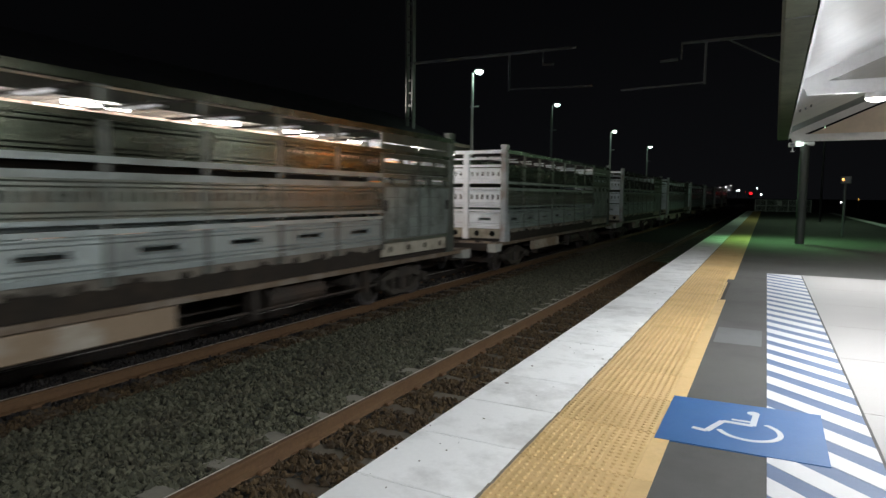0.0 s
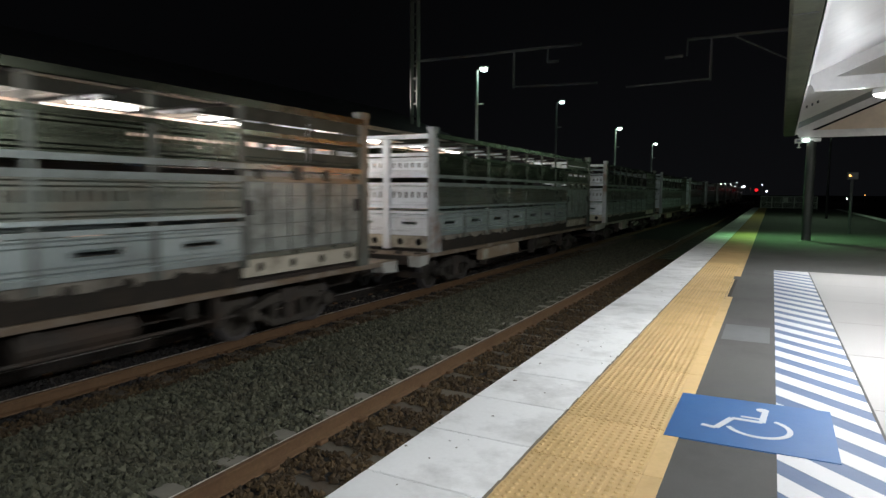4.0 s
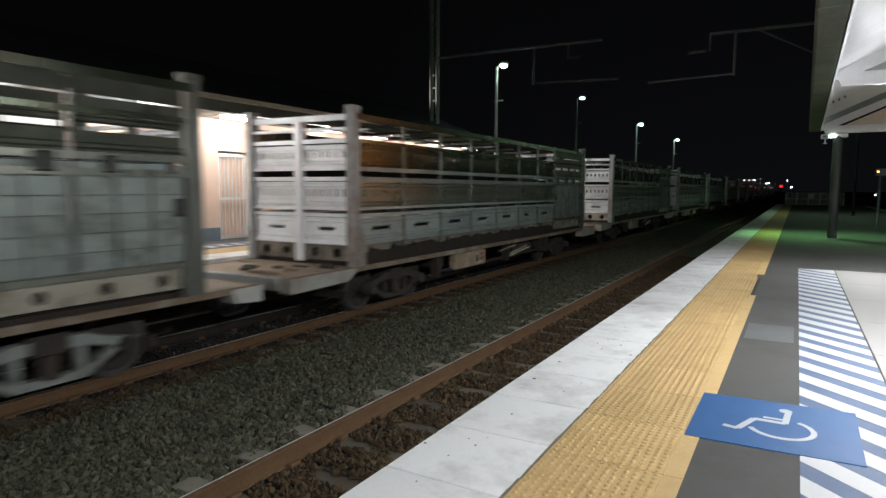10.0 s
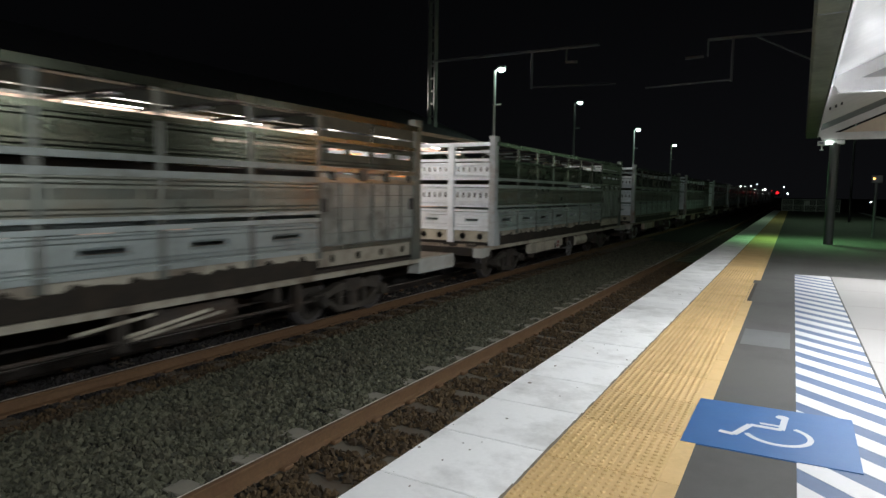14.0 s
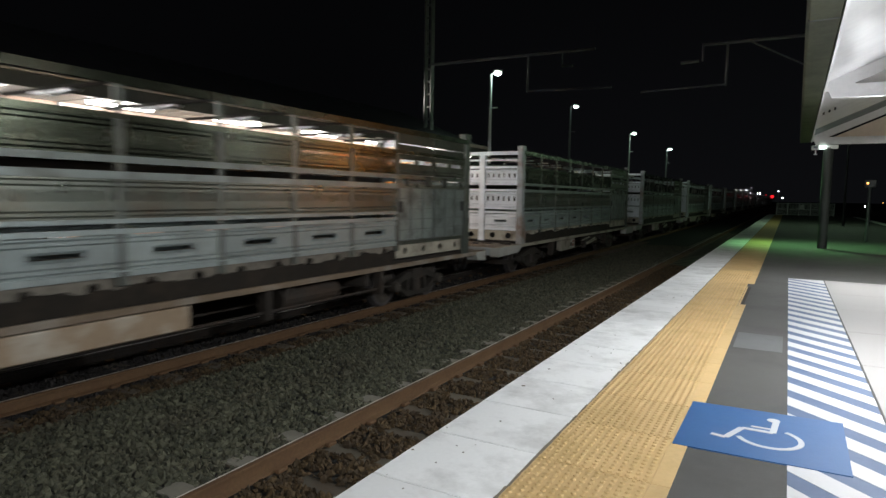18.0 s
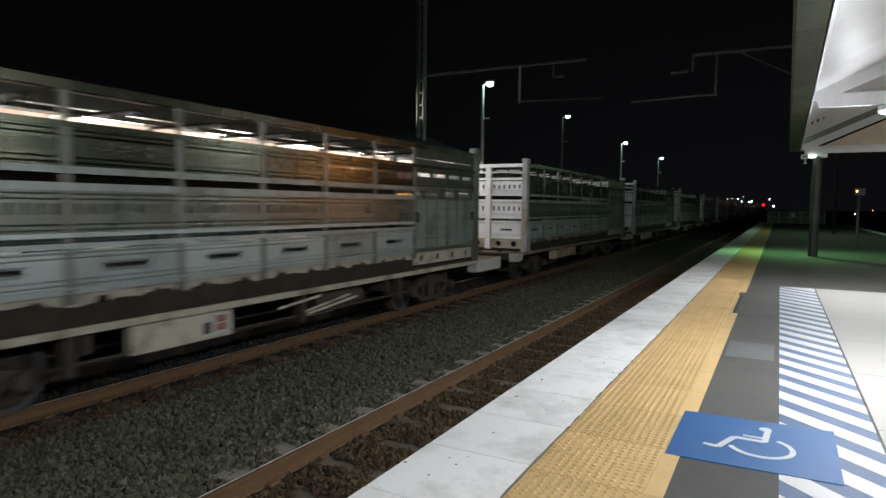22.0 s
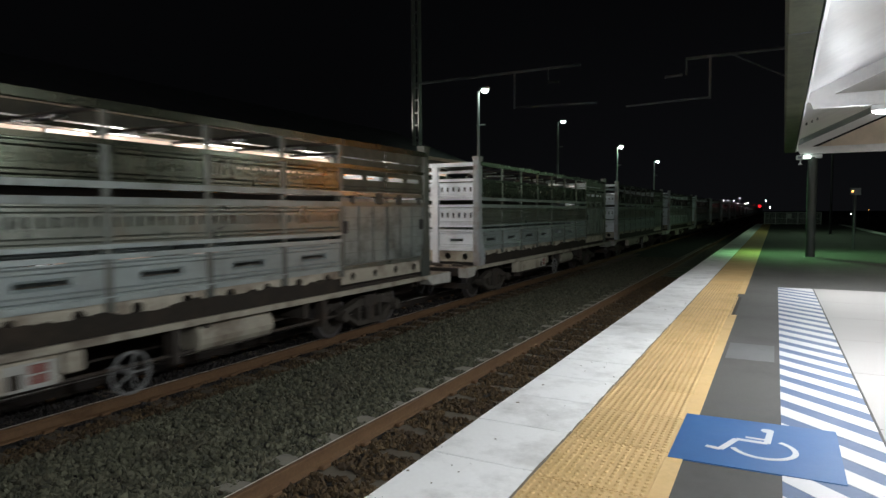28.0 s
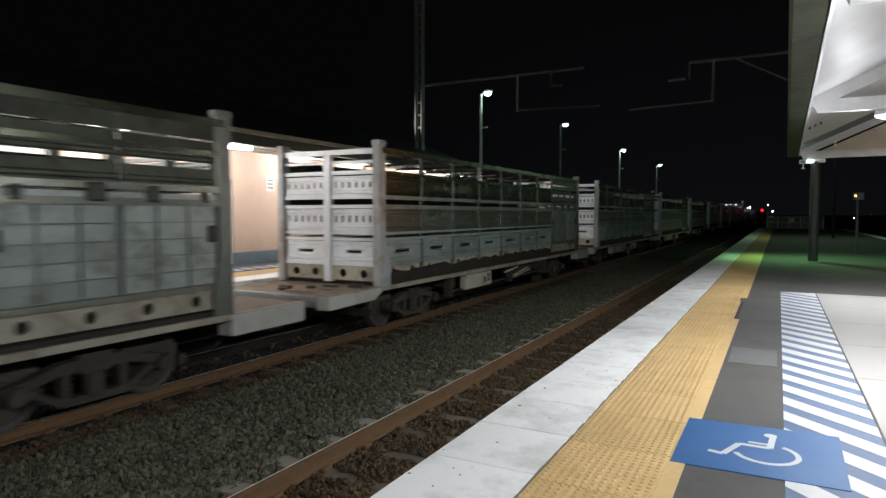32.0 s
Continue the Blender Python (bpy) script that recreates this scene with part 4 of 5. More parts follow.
def pressed(ys, zs, hollow, bulge, t=0.011, dent=None):
    """One connected sheet in the y-z plane on a grid of lines; hollow(i, j) leaves a cell open, bulge[j] presses line j outwards."""
    bm, at = bmesh.new(), {}

    def v(side, i, j):
        key = (side, i, j)
        if key not in at:
            at[key] = bm.verts.new((side * t + bulge[j] * (0.0 if i in (0, len(ys) - 1) else 1.0) + (dent(i, j) if dent else 0.0), ys[i], zs[j]))
        return at[key]

    ni, nj = len(ys) - 1, len(zs) - 1
    full = {(i, j) for i in range(ni) for j in range(nj) if not hollow(i, j)}
    for i, j in full:
        for s in (-1, 1):
            bm.faces.new((v(s, i, j), v(s, i + 1, j), v(s, i + 1, j + 1), v(s, i, j + 1)))
        for (a, b), (p, q) in (((i - 1, j), ((i, j), (i, j + 1))), ((i + 1, j), ((i + 1, j), (i + 1, j + 1))), ((i, j - 1), ((i, j), (i + 1, j))), ((i, j + 1), ((i, j + 1), (i + 1, j + 1)))):
            if (a, b) not in full:
                bm.faces.new((v(-1, *p), v(-1, *q), v(1, *q), v(1, *p)))
    bmesh.ops.recalc_face_normals(bm, faces=bm.faces[:])
    return bm


def slotted(w, h, slots, sw, sh, sz, ribs=0.02):
    """A sheet with a row of openings between two pressed ribs."""
    gap = w / slots
    if slots == 1:
        a, b = (w - sw) / 2, (w + sw) / 2
        ys = [0.0, 0.012, a - 0.04, a, b, b + 0.04, w - 0.012, w]
        zs = [0.0, 0.02, 0.04, 0.075, 0.095, sz - sh / 2 - 0.032, sz - sh / 2, sz + sh / 2, sz + sh / 2 + 0.032, h - 0.095, h - 0.075, h - 0.04, h - 0.02, h]
        bulge = [0, 0, ribs, ribs, 0, 0, 0, 0, 0, 0, ribs, ribs, 0, 0]
        return pressed(ys, zs, lambda i, j: i == 3 and j == 6, bulge, dent=lambda i, j: -0.03 if i in (3, 4) and j in (6, 7) else 0.0)
    ys = [0.0, 0.012] + [v for k in range(slots) for v in (gap * (k + 0.5) - sw / 2, gap * (k + 0.5) + sw / 2)] + [w - 0.012, w]
    zs = [0.0, 0.02, 0.04, 0.075, 0.095, sz - sh / 2, sz + sh / 2, h - 0.095, h - 0.075, h - 0.04, h - 0.02, h]
    bulge = [0, 0, ribs, ribs, 0, 0, 0, 0, ribs, ribs, 0, 0]
    return pressed(ys, zs, lambda i, j: j == 5 and i >= 2 and i % 2 == 0 and i < 2 + 2 * slots, bulge)


def lattice(w, h, nx, nz):
    """Crossing flat bars, one connected mesh."""
    ys = sorted([v for k in range(nx + 1) for v in ((w - 0.016) * k / nx, (w - 0.016) * k / nx + 0.016)])
    zs = sorted([v for k in range(nz + 1) for v in ((h - 0.011) * k / nz, (h - 0.011) * k / nz + 0.011)])
    return pressed(ys, zs, lambda i, j: i % 2 == 1 and j % 2 == 1, [0.0] * len(zs), 0.008)


def plain_door(w, h):
    zs = [h * k / 5 for k in range(6)]
    return pressed([0.0, 0.012, w / 3, w * 2 / 3, w - 0.012, w], zs, lambda i, j: False, [0.0, 0.003, -0.002, 0.004, 0.001, 0.0])


def holed_beam(w, h, holes, radius=0.082):
    """A floor bearer with round lightening holes, in the y-z plane, one connected mesh."""
    bm = bmesh.new()
    t, r, n = 0.018, min(radius, h * 0.4), 16
    gap = w / holes
    at = {}

    def v(x, y, z):
        key = (x, round(y, 4), round(z, 4))
        if key not in at:
            at[key] = bm.verts.new((x, y, z))
        return at[key]

    for k in range(holes):
        c = gap * (k + 0.5)
        outer, inner = [], []
        th = math.atan2(h, gap)
        corners = [th, math.pi - th, math.pi + th, 2 * math.pi - th, 2 * math.pi + th]
        for a in [p + (q - p) * m / 4 for p, q in zip(corners, corners[1:]) for m in range(4)]:
            ca, sa = math.cos(a), math.sin(a)
            q = min((gap / 2) / max(abs(ca), 1e-6), (h / 2) / max(abs(sa), 1e-6))
            outer.append((c + ca * q, h / 2 + sa * q)), inner.append((c + ca * r, h / 2 + sa * r))
        for i in range(n):
            j = (i + 1) % n
            for x in (-t, t):
                bm.faces.new((v(x, *outer[i]), v(x, *outer[j]), v(x, *inner[j]), v(x, *inner[i])))
            bm.faces.new((v(-t, *inner[i]), v(-t, *inner[j]), v(t, *inner[j]), v(t, *inner[i])))
    bmesh.ops.recalc_face_normals(bm, faces=bm.faces[:])
    return bm


def mud_bank(w, h, seed):
    """Caked dirt with a ragged upper edge, in the y-z plane."""
    rng = random.Random(40 + seed)
    bm, rows, top = bmesh.new(), [], h
    n = int(w / 0.06)
    for i in range(n + 1):
        top = min(h * 2.0, max(h * 0.75, top + rng.uniform(-0.024, 0.024) + 0.25 * (h * 1.3 - top)))
        rows.append([bm.verts.new((px, w * i / n, z)) for px in (-0.022, 0.022) for z in (0.0, 0.06 + top)])
    for a, b in zip(rows, rows[1:]):
        for p, q in ((0, 1), (1, 3), (3, 2), (2, 0)):
            bm.faces.new((a[p], a[q], b[q], b[p]))
    bm.faces.new((rows[0][0], rows[0][1], rows[0][3], rows[0][2])), bm.faces.new((rows[-1][0], rows[-1][1], rows[-1][3], rows[-1][2]))
    bmesh.ops.recalc_face_normals(bm, faces=bm.faces[:])
    return bm


def wheelset_mesh():
    bm = bmesh.new()
    rod(bm, (-0.95, 0, 0), (0.95, 0, 0), 0.065, sides=12)
    for s in (-1, 1):
        rod(bm, (s * 0.53, 0, 0), (s * 0.58, 0, 0), 0.445, sides=28)
        rod(bm, (s * 0.58, 0, 0), (s * 0.66, 0, 0), 0.42, sides=28)
        rod(bm, (s * 0.661, 0, 0), (s * 0.668, 0, 0), 0.35, 0.31, sides=24)
        rod(bm, (s * 0.668, 0, 0), (s * 0.72, 0, 0), 0.13, 0.11, sides=14)
        for k in range(5):
            a = 2 * math.pi * k / 5
            rod(bm, (s * 0.66, 0.22 * math.cos(a), 0.22 * math.sin(a)), (s * 0.676, 0.22 * math.cos(a), 0.22 * math.sin(a)), 0.045, sides=8)
    me = finish(bm, "wheelset", WHEEL)
    me.materials.append(FRAMEGREY)
    for f in me.polygons:
        if abs(f.center.x) > 0.6605 and math.hypot(f.center.y, f.center.z) < 0.36 or abs(f.center.x) < 0.5:
            f.material_index = 1
    return me


def sideframe_mesh(mat=FRAMEGREY):
    """A cast side frame with three windows, one connected mesh."""
    cells = []
    for k in (-1, 1):
        cells += [[(k * y, z) for y, z in cell] for cell in (
            [(1.00, 0.43), (1.00, 0.51), (0.70, 0.56), (0.72, 0.45)], [(0.72, 0.45), (0.70, 0.56), (0.38, 0.66), (0.38, 0.53)],
            [(0.38, 0.53), (0.38, 0.66), (0.30, 0.66), (0.30, 0.53)], [(0.38, 0.53), (0.30, 0.53), (0.30, 0.25), (0.38, 0.25)],
            [(0.38, 0.25), (0.30, 0.25), (0.30, 0.16), (0.38, 0.16)], [(0.72, 0.45), (0.38, 0.25), (0.38, 0.16), (0.76, 0.38)])]
    cells += [[(-0.30, 0.53), (-0.30, 0.66), (0.30, 0.66), (0.30, 0.53)], [(-0.30, 0.16), (-0.30, 0.25), (0.30, 0.25), (0.30, 0.16)]]
    bm, at, edges = bmesh.new(), {}, {}

    def v(x, p):
        key = (x, round(p[0], 3), round(p[1], 3))
        if key not in at:
            at[key] = bm.verts.new((x, p[0], p[1]))
        return at[key]

    for cell in cells:
        for x in (-0.07, 0.07):
            bm.faces.new([v(x, p) for p in cell])
        for p, q in zip(cell, cell[1:] + cell[:1]):
            edges.setdefault(frozenset((p, q)), []).append((p, q))
    for pair in edges.values():
        if len(pair) == 1:
            p, q = pair[0]
            bm.faces.new((v(-0.07, p), v(-0.07, q), v(0.07, q), v(0.07, p)))
    bmesh.ops.recalc_face_normals(bm, faces=bm.faces[:])
    return finish(bm, "sideframe", mat)


def axle_box_mesh():
    bm = bmesh.new()
    rod(bm, (-0.02, 0, 0), (0.16, 0, 0), 0.125, 0.10, sides=12)
    return finish(bm, "axle_box", FRAMEGREY)


def spring_mesh():
    bm = bmesh.new()
    rod(bm, (0.03, 0, 0.24), (0.03, 0, 0.5), 0.11, sides=12)
    return finish(bm, "spring", GRIME)


PALE_SIDEFRAME = sideframe_mesh(PALEFRAME)
SIDEFRAME, WHEELSET, AXLEBOX, SPRING = sideframe_mesh(), wheelset_mesh(), axle_box_mesh(), spring_mesh()


def bogie(parent, y):
    b = new("bogie")
    b.parent, b.location = parent, (0, y, 0)
    for s in (-1, 1):
        ob = part("sideframe", SIDEFRAME, None, b, at=(s * 0.86, 0, 0))
        if s < 0:
            ob.rotation_euler = (0, 0, math.pi)
        if s > 0:
            for d in (-0.87, 0.87):
                part("axle_box", AXLEBOX, None, b, at=(0.86, d, 0.42))
            part("spring", SPRING, None, b, at=(0.86, 0, 0))
    boxpart("bolster", (-0.95, -0.2, 0.5, 0.95, 0.2, 0.72), GRIME, b)
    for d in (-0.87, 0.87):
        part("wheelset", WHEELSET, None, b, at=(0, d, 0.42))
    for d in (-1.32, 1.32):
        boxpart("brake_beam", (-0.75, d - 0.05, 0.28, 0.75, d + 0.05, 0.42), GRIME, b)
    return b


def cattle_wagon(rear, style):
    """Origin on the rail heads at the crate's rear corner; +y is the way it travels, +x the platform side."""
    w = thing("cattle_wagon", ("weathered grey steel cattle wagon with slatted sides on a flat underframe",
                               "grey slatted cattle wagon with cream equipment boxes below",
                               "grey slatted cattle wagon with a long bare rear deck")[style], "cattle wagon", "wagons of the train")
    front = LENGTH + (0.95, 0.95, 1.42)[style]
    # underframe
    # rusty deck ends; the middle is blackened to paint the crate's shade
    for y0, y1, mat in ((-rear, 0.12, DECK), (0.12, LENGTH - 0.12, SHADEBLACK), (LENGTH - 0.12, front, DECK)):
        boxpart("deck", (-1.2, y0, 0.86, 1.2, y1, 0.93), mat, w, "rusty steel deck, painted near-black for shade under the crate")
    for k in range(9):
        y, x = -rear * random.uniform(0.15, 0.95), random.uniform(-1.0, 1.0)
        boxpart("deck_cleat", (x - random.uniform(0.05, 0.2), y - 0.05, 0.92, x + random.uniform(0.05, 0.2), y + 0.05, random.uniform(0.95, 1.0)), DECK if k % 2 else GRIME, w, "rusty cleat", 0.012)
    for s in (-1, 1):
        bm = bmesh.new()
        box(bm, s * 1.2, -rear, 0.85, s * 1.26, front, 0.94, 0.008)
        part("side_sill", bm, SILL if style else RUSTSILL, w, "cream side sill streaked with rust")
    for y0, y1 in ((-rear - 0.05, -rear + 0.04), (front - 0.04, front + 0.05)):
        boxpart("headstock", (-1.0, y0, 0.72, 1.0, y1, 0.925), CORNER if style == 2 and y0 < 0 else SHADEBLACK, w, bevel=0.015)
    for end, d, long in ((-rear, 1, (0.42, 0.42, 1.55)[style]), (front, -1, (0.5, 1.0, 1.45)[style])):
        tall = style == 2 and d < 0
        for s in (-1, 1):
            bm = bmesh.new()
            prism(bm, [(end - 0.02 * d, 0.92), (end + d * long, 0.92), (end + d * long, 0.63 if tall else 0.84), (end + d * long * 0.85, 0.63 if tall else 0.72), (end - 0.02 * d, 0.63 if tall else 0.69)], "x", s * 1.0, s * 1.264)
            part("corner_plate", bm, PLATE, w, "pale painted corner plate")
    boxpart("centre_sill", (-0.22, -rear, 0.42, 0.22, front, 0.86), GRIME, w)
    for y in (3.2, 5.2, 7.2, 9.2):
        boxpart("cross_member", (-1.15, y - 0.06, 0.6, 1.15, y + 0.06, 0.86), GRIME, w)
    for y, s in ((-rear, -1), (front, 1)):
        bm = bmesh.new()
        reach = 0.35 if s > 0 or style == 2 else 0.75
        box(bm, -0.09, y, 0.5, 0.09, y + s * reach, 0.66, 0.02)
        box(bm, -0.16, y + s * (reach - 0.04), 0.44, 0.16, y + s * (reach + 0.18), 0.74, 0.05)
        part("coupler", bm, GRIME, w)
        bm = bmesh.new()
        rings = []
        for k in range(7):
            c = Vector((0.35, y + s * 0.45 * k / 6, 0.62 - 0.28 * math.sin(math.pi * k / 6)))
            slope = math.atan2(-0.28 * math.pi * math.cos(math.pi * k / 6), 0.45)
            rings.append([bm.verts.new(c + 0.022 * Vector((math.cos(a), -s * math.sin(a) * math.sin(slope), math.sin(a) * math.cos(slope)))) for a in (0.0, 1.047, 2.094, 3.142, 4.189, 5.236)])
        for p, q in zip(rings, rings[1:]):
            for i in range(6):
                bm.faces.new((p[i], p[(i + 1) % 6], q[(i + 1) % 6], q[i]))
        bm.faces.new(rings[0]), bm.faces.new(rings[-1])
        bmesh.ops.recalc_face_normals(bm, faces=bm.faces[:])
        part("brake_hose", bm, BLACK, w)
    bogie(w, 1.75), bogie(w, 11.3)
    for s in (-1, 1):
        for y0, y1, z0 in (((2.7, 5.3, 0.53),), ((2.7, 5.25, 0.53), (5.29, 5.5, 0.6)), ((3.72, 5.22, 0.475),))[style]:
            boxpart("equipment_box", (s * 1.05, y0, z0, s * 1.22, y1, 0.83), CREAM if style else BOXRUST, w, "grimy equipment box, paint broken by rust", 0.015)
        if style:
            boxpart("paint_patch", (s * 1.2205, 4.68, 0.53, s * 1.2235, 5.20, 0.8), PLATE, w, "pale paint patch")
            boxpart("number_patch", (s * 1.2238, 4.72, 0.56, s * 1.2265, 4.84, 0.71), MUD, w, "dark worn stencil")
            for z in (0.58, 0.69):
                boxpart("number_patch", (s * 1.2238, 4.92, z, s * 1.2265, 5.10, z + 0.09), REDP, w, "faded red stencil", 0.01)
        if style < 2:
            boxpart("paint_patch", (s * 1.2205, 2.73, 0.55, s * 1.2245, 3.06, 0.8), CREAM, w, "pale paint patch")
        bm = bmesh.new()
        rod(bm, (s * 1.0, 7.05, 0.64), (s * 1.0, 8.4, 0.64), 0.2 if style == 1 else 0.16, sides=16)
        part("air_tank", bm, CREAM if style == 1 else GRIME, w, "cylindrical air tank")
        if style == 2:
            for y0, z0, y1, z1 in ((6.15, 0.70, 7.1, 0.78), (6.8, 0.52, 8.1, 0.65), (6.75, 0.57, 7.9, 0.71)):
                rodpart("brake_rod", (s * 1.2, y0, z0), (s * 1.2, y1, z1), 0.024, CREAM, w, "pale brake rod", sides=8)
        rodpart("brake_pipe", (s * 1.1, 2.9, 0.5), (s * 1.1, 10.0, 0.5), 0.025, GRIME, w)
        for y in (3.0, 6.7, 9.6):
            boxpart("hanger", (s * 1.02, y - 0.05, 0.4, s * 1.2, y + 0.05, 0.86), GRIME, w)
        if style != 1:
            continue
        bm = bmesh.new()
        c = Vector((s * 1.27, 6.0 if style != 2 else 2.75, 0.46))
        ring = [c + Vector((0, 0.24 * math.cos(a), 0.24 * math.sin(a))) for a in [2 * math.pi * k / 20 for k in range(21)]]
        for a, b in zip(ring, ring[1:]):
            rod(bm, a, b, 0.02, sides=6)
        for k in range(0, 20, 4):
            rod(bm, c, ring[k], 0.014, sides=6)
        rod(bm, c, c - Vector((s * 0.4, 0, 0)), 0.025, sides=8)
        part("handbrake_wheel", bm, HANDWHEEL, w, "spoked handbrake wheel")
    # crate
    # floor painted near-black for the shade between crate and deck
    boxpart("crate_floor", (-1.2, 0.1, 0.94, 1.2, LENGTH - 0.1, 1.0), SHADEBLACK, w)
    for s in (-1, 1):
        x = s * (HALF - 0.03)

        def cached(key, make, mat):
            if key not in MESH:
                MESH[key] = finish(make(), key, mat)
            return MESH[key]

        part("floor_bearer", cached("floor_bearer_%d" % min(style, 1), lambda: holed_beam(DOOR0 - 0.21, 0.24, 14), CREAM if style else BEARER), None, w, "cream bearer with round holes", at=(x - s * 0.03, 0.2, 1.06))
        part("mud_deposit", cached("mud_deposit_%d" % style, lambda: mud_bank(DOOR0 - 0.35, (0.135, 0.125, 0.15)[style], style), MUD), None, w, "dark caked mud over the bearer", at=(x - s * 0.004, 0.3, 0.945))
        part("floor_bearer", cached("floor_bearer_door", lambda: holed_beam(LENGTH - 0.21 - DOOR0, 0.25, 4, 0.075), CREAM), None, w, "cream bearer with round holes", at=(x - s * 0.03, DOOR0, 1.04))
        # near-black chord paints shade into the recess behind the bearer
        boxpart("bottom_chord", (x - s * 0.16, 0.15, 0.95, x - s * 0.1, LENGTH - 0.15, 1.29), SHADEBLACK, w)
        for name, z0, z1, d in (("rail", 1.30, 1.37, 0.03), ("rail", 1.785, 1.845, 0.025), ("rail", 1.905, 1.955, 0.025), ("rail", 2.40, 2.484, 0.03), ("rail", 2.582, 2.658, 0.03), ("rail", 3.06, 3.125, 0.03), ("top_rail", 3.445, 3.545, 0.05)):
            if s < 0 and name == "top_rail":
                z0, z1 = (3.39, 3.435) if style == 0 else (3.53, 3.60)
            long_end = DOOR0 if z0 in (1.785, 1.905) else LENGTH - 0.1
            # rail steel gets darker with height
            boxpart(name, (x - d, 0.1, z0, x + d, DOOR0, z1), GALV if z0 < 2.0 else RAILGALV if z0 < 2.7 else DARKOLIVE, w)
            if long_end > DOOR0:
                boxpart(name, (x - d, DOOR0, z0, x + d, long_end, z1), DIRTY if z0 < 2.7 else DARKOLIVE, w)
        for k, y in enumerate(POSTS_Y[1:]):
            part("side_post", cached("side_post", lambda: post_mesh(), POST), None, w, at=(x, y, 0))
        for k in range(7):
            y0, bw = POSTS_Y[k] + 0.045, 1.32
            part("lower_panel", cached("lower_panel", lambda: slotted(1.32, 0.40, 1, 0.56, 0.055, 0.2, 0.02), GALV), None, w, at=(x, y0, 1.372))
            if s > 0:
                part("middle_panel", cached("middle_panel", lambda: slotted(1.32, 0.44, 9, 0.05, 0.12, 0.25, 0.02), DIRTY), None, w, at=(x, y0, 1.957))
                part("upper_panel", cached("upper_panel", lambda: slotted(1.32, 0.40, 9, 0.05, 0.13, 0.21, 0.02), DARKOLIVE), None, w, at=(x, y0, 2.662))
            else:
                # far side's panels are darker and more closed than the near side's
                part("middle_panel", cached("far_middle_panel", lambda: plain_door(1.32, 0.44), DARKOLIVE), None, w, at=(x, y0, 1.957))
                part("upper_panel", cached("far_upper_panel", lambda: slotted(1.32, 0.40, 3, 0.2, 0.028, 0.3, 0.02), DARKOLIVE), None, w, at=(x, y0, 2.662))
        dw = LENGTH - 0.2 - DOOR0 - 0.09
        for k in range(2):
            y0 = DOOR0 + 0.045 + k * (dw / 2 + 0.02)
            leaf = part("door_panel", cached("door_panel", lambda: plain_door(dw / 2 - 0.02, 1.03), DOORP), None, w, "dull ribbed loading door", at=(x, y0, 1.38))
            part("door_panel", cached("door_panel_top", lambda: slotted(dw / 2 - 0.02, 0.39, 2, 0.54, 0.135, 0.28), DOORGREASE), None, w, "slotted upper door", at=(x, y0, 2.665))
            part("door_lattice", cached("door_lattice", lambda: lattice(dw / 2 - 0.02, 1.03, 3, 5), LATTICE), None, w, "dark lattice over the door", at=(x + s * 0.03, y0, 1.38))
            if s > 0:
                boxpart("door_panel", (x - 0.01, y0, 3.127, x + 0.01, y0 + dw / 2 - 0.02, 3.235), DOORGREASE, w, "greasy olive sheet over the door")
                boxpart("door_panel", (x - 0.01, y0, 3.262, x + 0.01, y0 + dw / 2 - 0.02, 3.443), DOORGREASE, w, "greasy olive sheet over the door")
            boxpart("door_panel", (x - 0.012, y0, 2.486, x + 0.012, y0 + dw / 2 - 0.02, 2.55), DOORP, w)
            for q, half, top in (((0.2, 0.07, 2.61), (0.8, 0.13, 2.66)), ((0.3, 0.1, 2.64), (0.86, 0.06, 2.58)))[k]:
                boxpart("door_hinge", (x - 0.05, y0 + dw / 2 * q - half, 2.43, x + 0.05, y0 + dw / 2 * q + half, top), LATCHG, w, "dark greasy hinge", 0.03)
        if s < 0:
            boxpart("upper_sheet", (x - 0.008, 0.2, 3.128, x + 0.008, DOOR0, 3.385), DARKOLIVE, w, "dark olive closing sheet")
            # strip added on the far side so no light shows through the gap
            boxpart("vent_flap", (x + 0.05, 0.2, 2.43, x + 0.07, LENGTH - 0.2, 2.66), GRIME, w, "added dark strip that blocks light through the side gap")
        for y in (DOOR0 + 0.1, LENGTH - 0.32):
            boxpart("door_latch", (x, y - 0.07, 1.93, x + s * 0.05, y + 0.07, 2.15), GREASEBLACK, w, "dark oily latch", 0.02)
    for y in (0.0, LENGTH):
        d = 1 if y == 0 else -1
        for s in (-1, 1):
            bm = bmesh.new()
            xa, xb = s * (HALF - 0.15), s * (HALF + 0.01)
            box(bm, xa, y - 0.02 * d, 0.94, xb, y + 0.2 * d, 3.62, 0.012)
            prism(bm, [(y, 0.94), (y + 0.33 * d, 0.94), (y + 0.33 * d, 1.25), (y + 0.2 * d, 1.75), (y, 1.75)], "x", xb - s * 0.02, xb + s * 0.012)
            box(bm, xa - s * 0.008, y - 0.03 * d, 3.60, xb + s * 0.008, y + 0.21 * d, 3.68, 0.008)
            part("corner_post", bm, CORNER if d > 0 else POST, w, "thick rust-streaked corner post")
        # ends take the paler steel, so their brightness is partly in the colour
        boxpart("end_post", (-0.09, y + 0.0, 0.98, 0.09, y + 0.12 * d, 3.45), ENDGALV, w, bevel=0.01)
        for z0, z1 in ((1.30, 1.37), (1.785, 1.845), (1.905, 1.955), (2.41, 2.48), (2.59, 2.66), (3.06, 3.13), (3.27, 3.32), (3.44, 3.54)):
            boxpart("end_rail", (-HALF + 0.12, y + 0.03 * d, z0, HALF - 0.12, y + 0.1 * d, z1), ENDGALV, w)
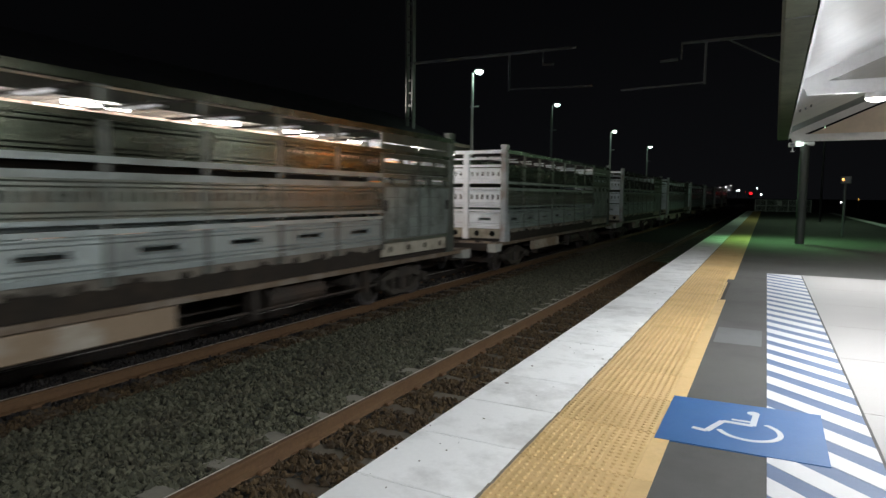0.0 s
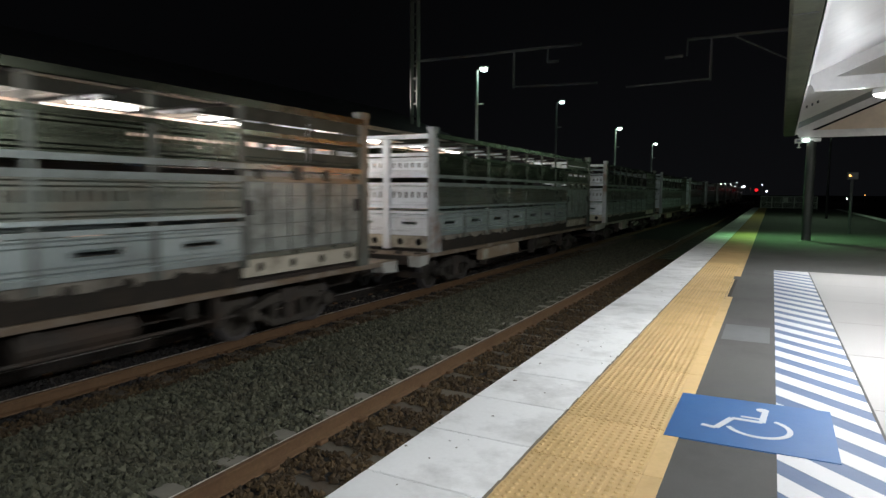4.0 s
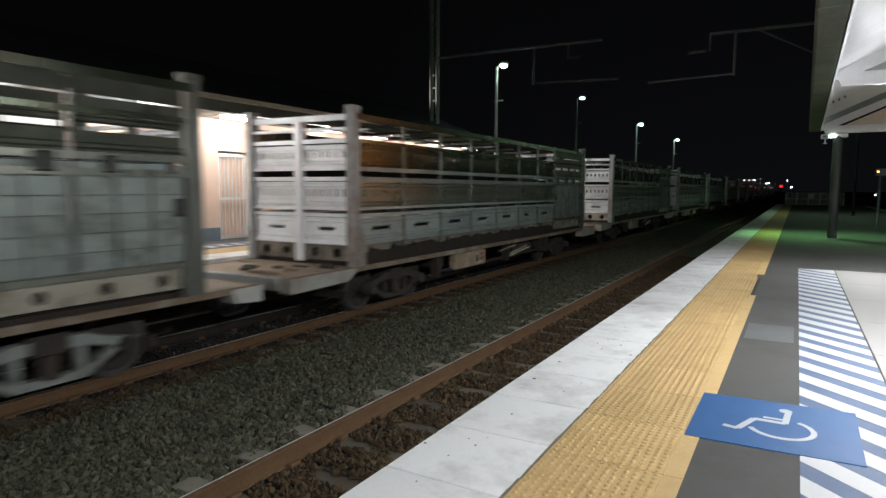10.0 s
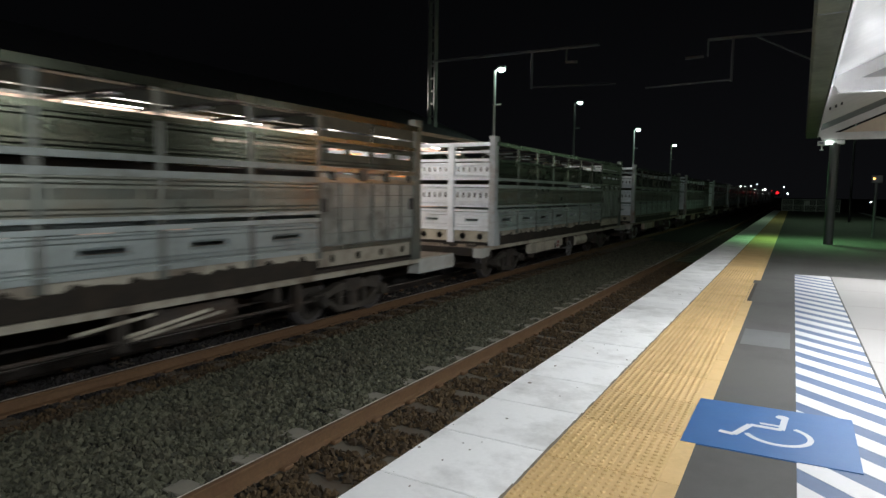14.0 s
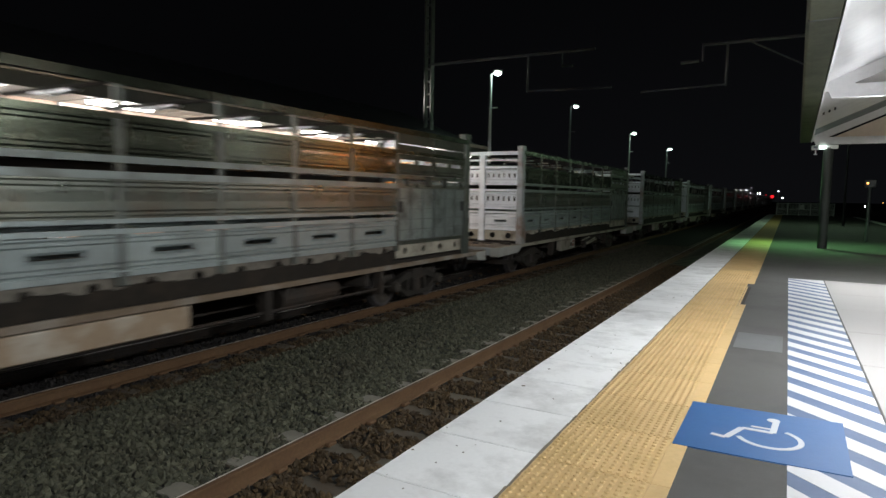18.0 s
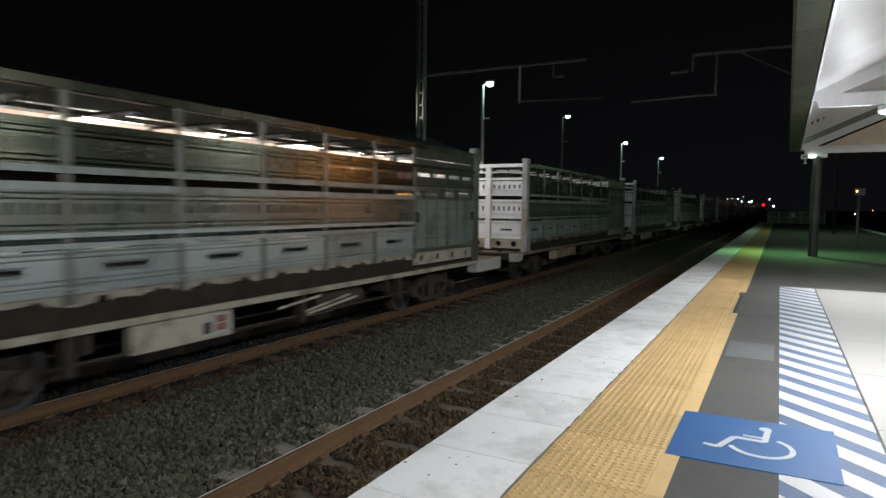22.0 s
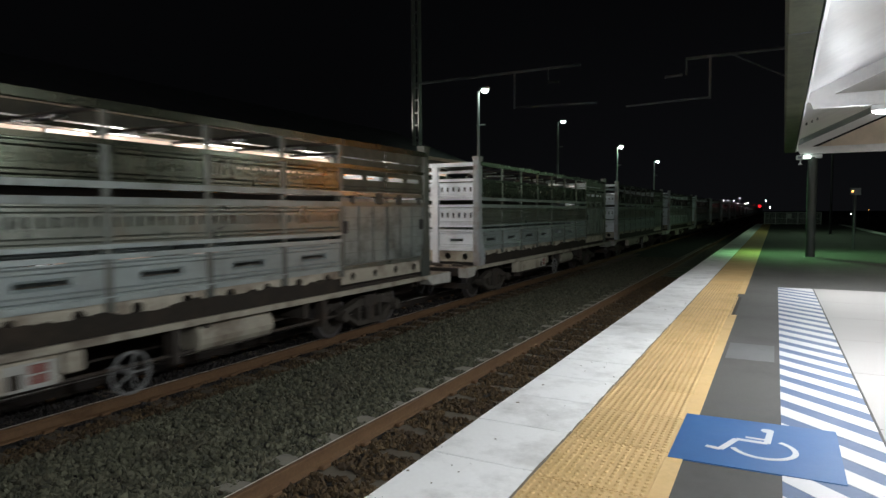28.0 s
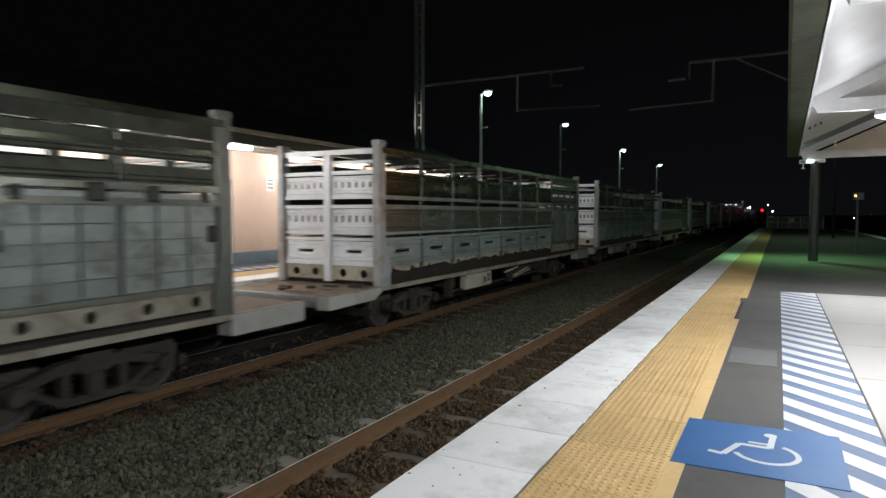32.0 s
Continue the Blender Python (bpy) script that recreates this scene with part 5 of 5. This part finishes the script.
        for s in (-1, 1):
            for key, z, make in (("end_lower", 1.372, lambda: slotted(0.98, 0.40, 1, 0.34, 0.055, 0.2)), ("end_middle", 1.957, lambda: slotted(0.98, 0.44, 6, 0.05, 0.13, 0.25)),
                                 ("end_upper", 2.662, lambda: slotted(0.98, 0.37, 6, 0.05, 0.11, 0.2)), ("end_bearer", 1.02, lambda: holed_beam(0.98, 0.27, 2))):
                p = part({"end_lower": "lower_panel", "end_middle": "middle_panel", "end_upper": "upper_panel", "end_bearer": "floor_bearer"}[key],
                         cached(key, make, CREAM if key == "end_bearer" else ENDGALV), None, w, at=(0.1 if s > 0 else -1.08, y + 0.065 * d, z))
                p.rotation_euler = (0, 0, -math.pi / 2)
                p.location.x = 0.1 if s > 0 else -1.08
    for k, y in enumerate(POSTS_Y[1:] + [11.5]):
        bm = bmesh.new()
        box(bm, -HALF + 0.05, y - 0.025, 3.455, HALF - 0.05, y + 0.025, 3.5)
        # bow coloured near-black, as if shaded along its length
        bow = part("roof_bow", bm, SHADEBLACK, w)
        for s in (-1, 1):
            bm = bmesh.new()
            # pale plate paints the lit middle of the bow's underside
            prism(bm, [(s * 0.05, 3.40), (s * 0.42, 3.425), (s * 0.42, 3.452), (s * 0.05, 3.452)], "y", y - 0.05, y + 0.05)
            part("gusset", bm, ENDGALV, bow, "pale plate standing for the lit middle of the bow")
    return w


def post_mesh():
    bm = bmesh.new()
    box(bm, -0.024, -0.048, 1.2, 0.024, 0.048, 3.46, 0.008)
    box(bm, -0.036, -0.06, 1.19, 0.036, 0.06, 1.36, 0.01)
    return bm


OFFSETS = {0: -0.3, 1: -0.54, 2: -0.27, 3: -0.04, 4: 0.51, 5: 0.97, 6: 0.84, 7: 0.0, 8: -0.03, 9: 0.39, 10: -0.1, 11: -0.53, 12: -0.78, 13: -0.27, 14: -0.55, 15: -0.66, 16: 0.0, 17: 0.52, 18: 0.76}
PITCH = 16.1077
STYLES = {0: 0, 1: 0, 2: 2, 3: 0, 4: 0, 5: 1, 6: 2, 7: 2, 8: 0, 9: 1, 10: 2, 11: 2, 12: 0, 13: 0, 14: 2, 15: 1, 16: 1, 17: 1, 18: 2, 19: 2}
models = [cattle_wagon(0.64, 0), cattle_wagon(0.62, 1), cattle_wagon(1.5, 2)]
used = set()
TRAIN = []
RUSTED = (7,)   # wagons whose paint has gone to rust
for n in range(-6, 20):
    style = STYLES.get(n, n % 3)
    wagon = models[style] if style not in used else copy_thing(models[style], Matrix.Identity(4))
    used.add(style)
    if n == 8:
        for b in wagon.children_recursive:
            if b.name.split(".")[0] == "sideframe":
                b.data = PALE_SIDEFRAME
                b["label"] = "pale painted side frame"
    if n in RUSTED:
        for b in wagon.children_recursive:
            kind = b.name.split(".")[0]
            if kind in ("side_sill", "equipment_box", "paint_patch", "floor_bearer"):
                b.data = b.data.copy()
                b.data.materials[0] = RUSTSILL if kind == "side_sill" else BEARER if kind == "floor_bearer" else BOXRUST
    TRAIN.append((wagon, -PITCH * n + OFFSETS.get(n, 0.3 * math.sin(2.1 * n)) - 0.1))


def travelled(t):
    """How far the slowing train has come."""
    return 16.797 + 11.1826 * t - 0.0739745 * t * t


def motions():
    steps = [i for i in range(33)]
    for wagon, start in TRAIN:
        walk(wagon, [(t, pose(FAR_TRACK, start + travelled(t), RAIL)) for t in steps])
    turns, last, i = [0.0], 0.0, 0
    radius = 0.42
    while i < 960:
        j = i + 1
        while j < 960 and (travelled((j + 1) / 30) - travelled(i / 30)) / radius < radians(84):
            j += 1
        turns.append(j / 30)
        i = j
    for wagon, start in TRAIN:
        for b in wagon.children:
            if b.name.split(".")[0] == "bogie":
                for wheel in b.children:
                    if wheel.name.split(".")[0] == "wheelset":
                        y = wheel.location.y
                        walk(wheel, [(t, Matrix.Translation((0, y, 0.42)) @ Matrix.Rotation(-(travelled(t) - 16.797) / radius, 4, "X")) for t in turns])


motions()
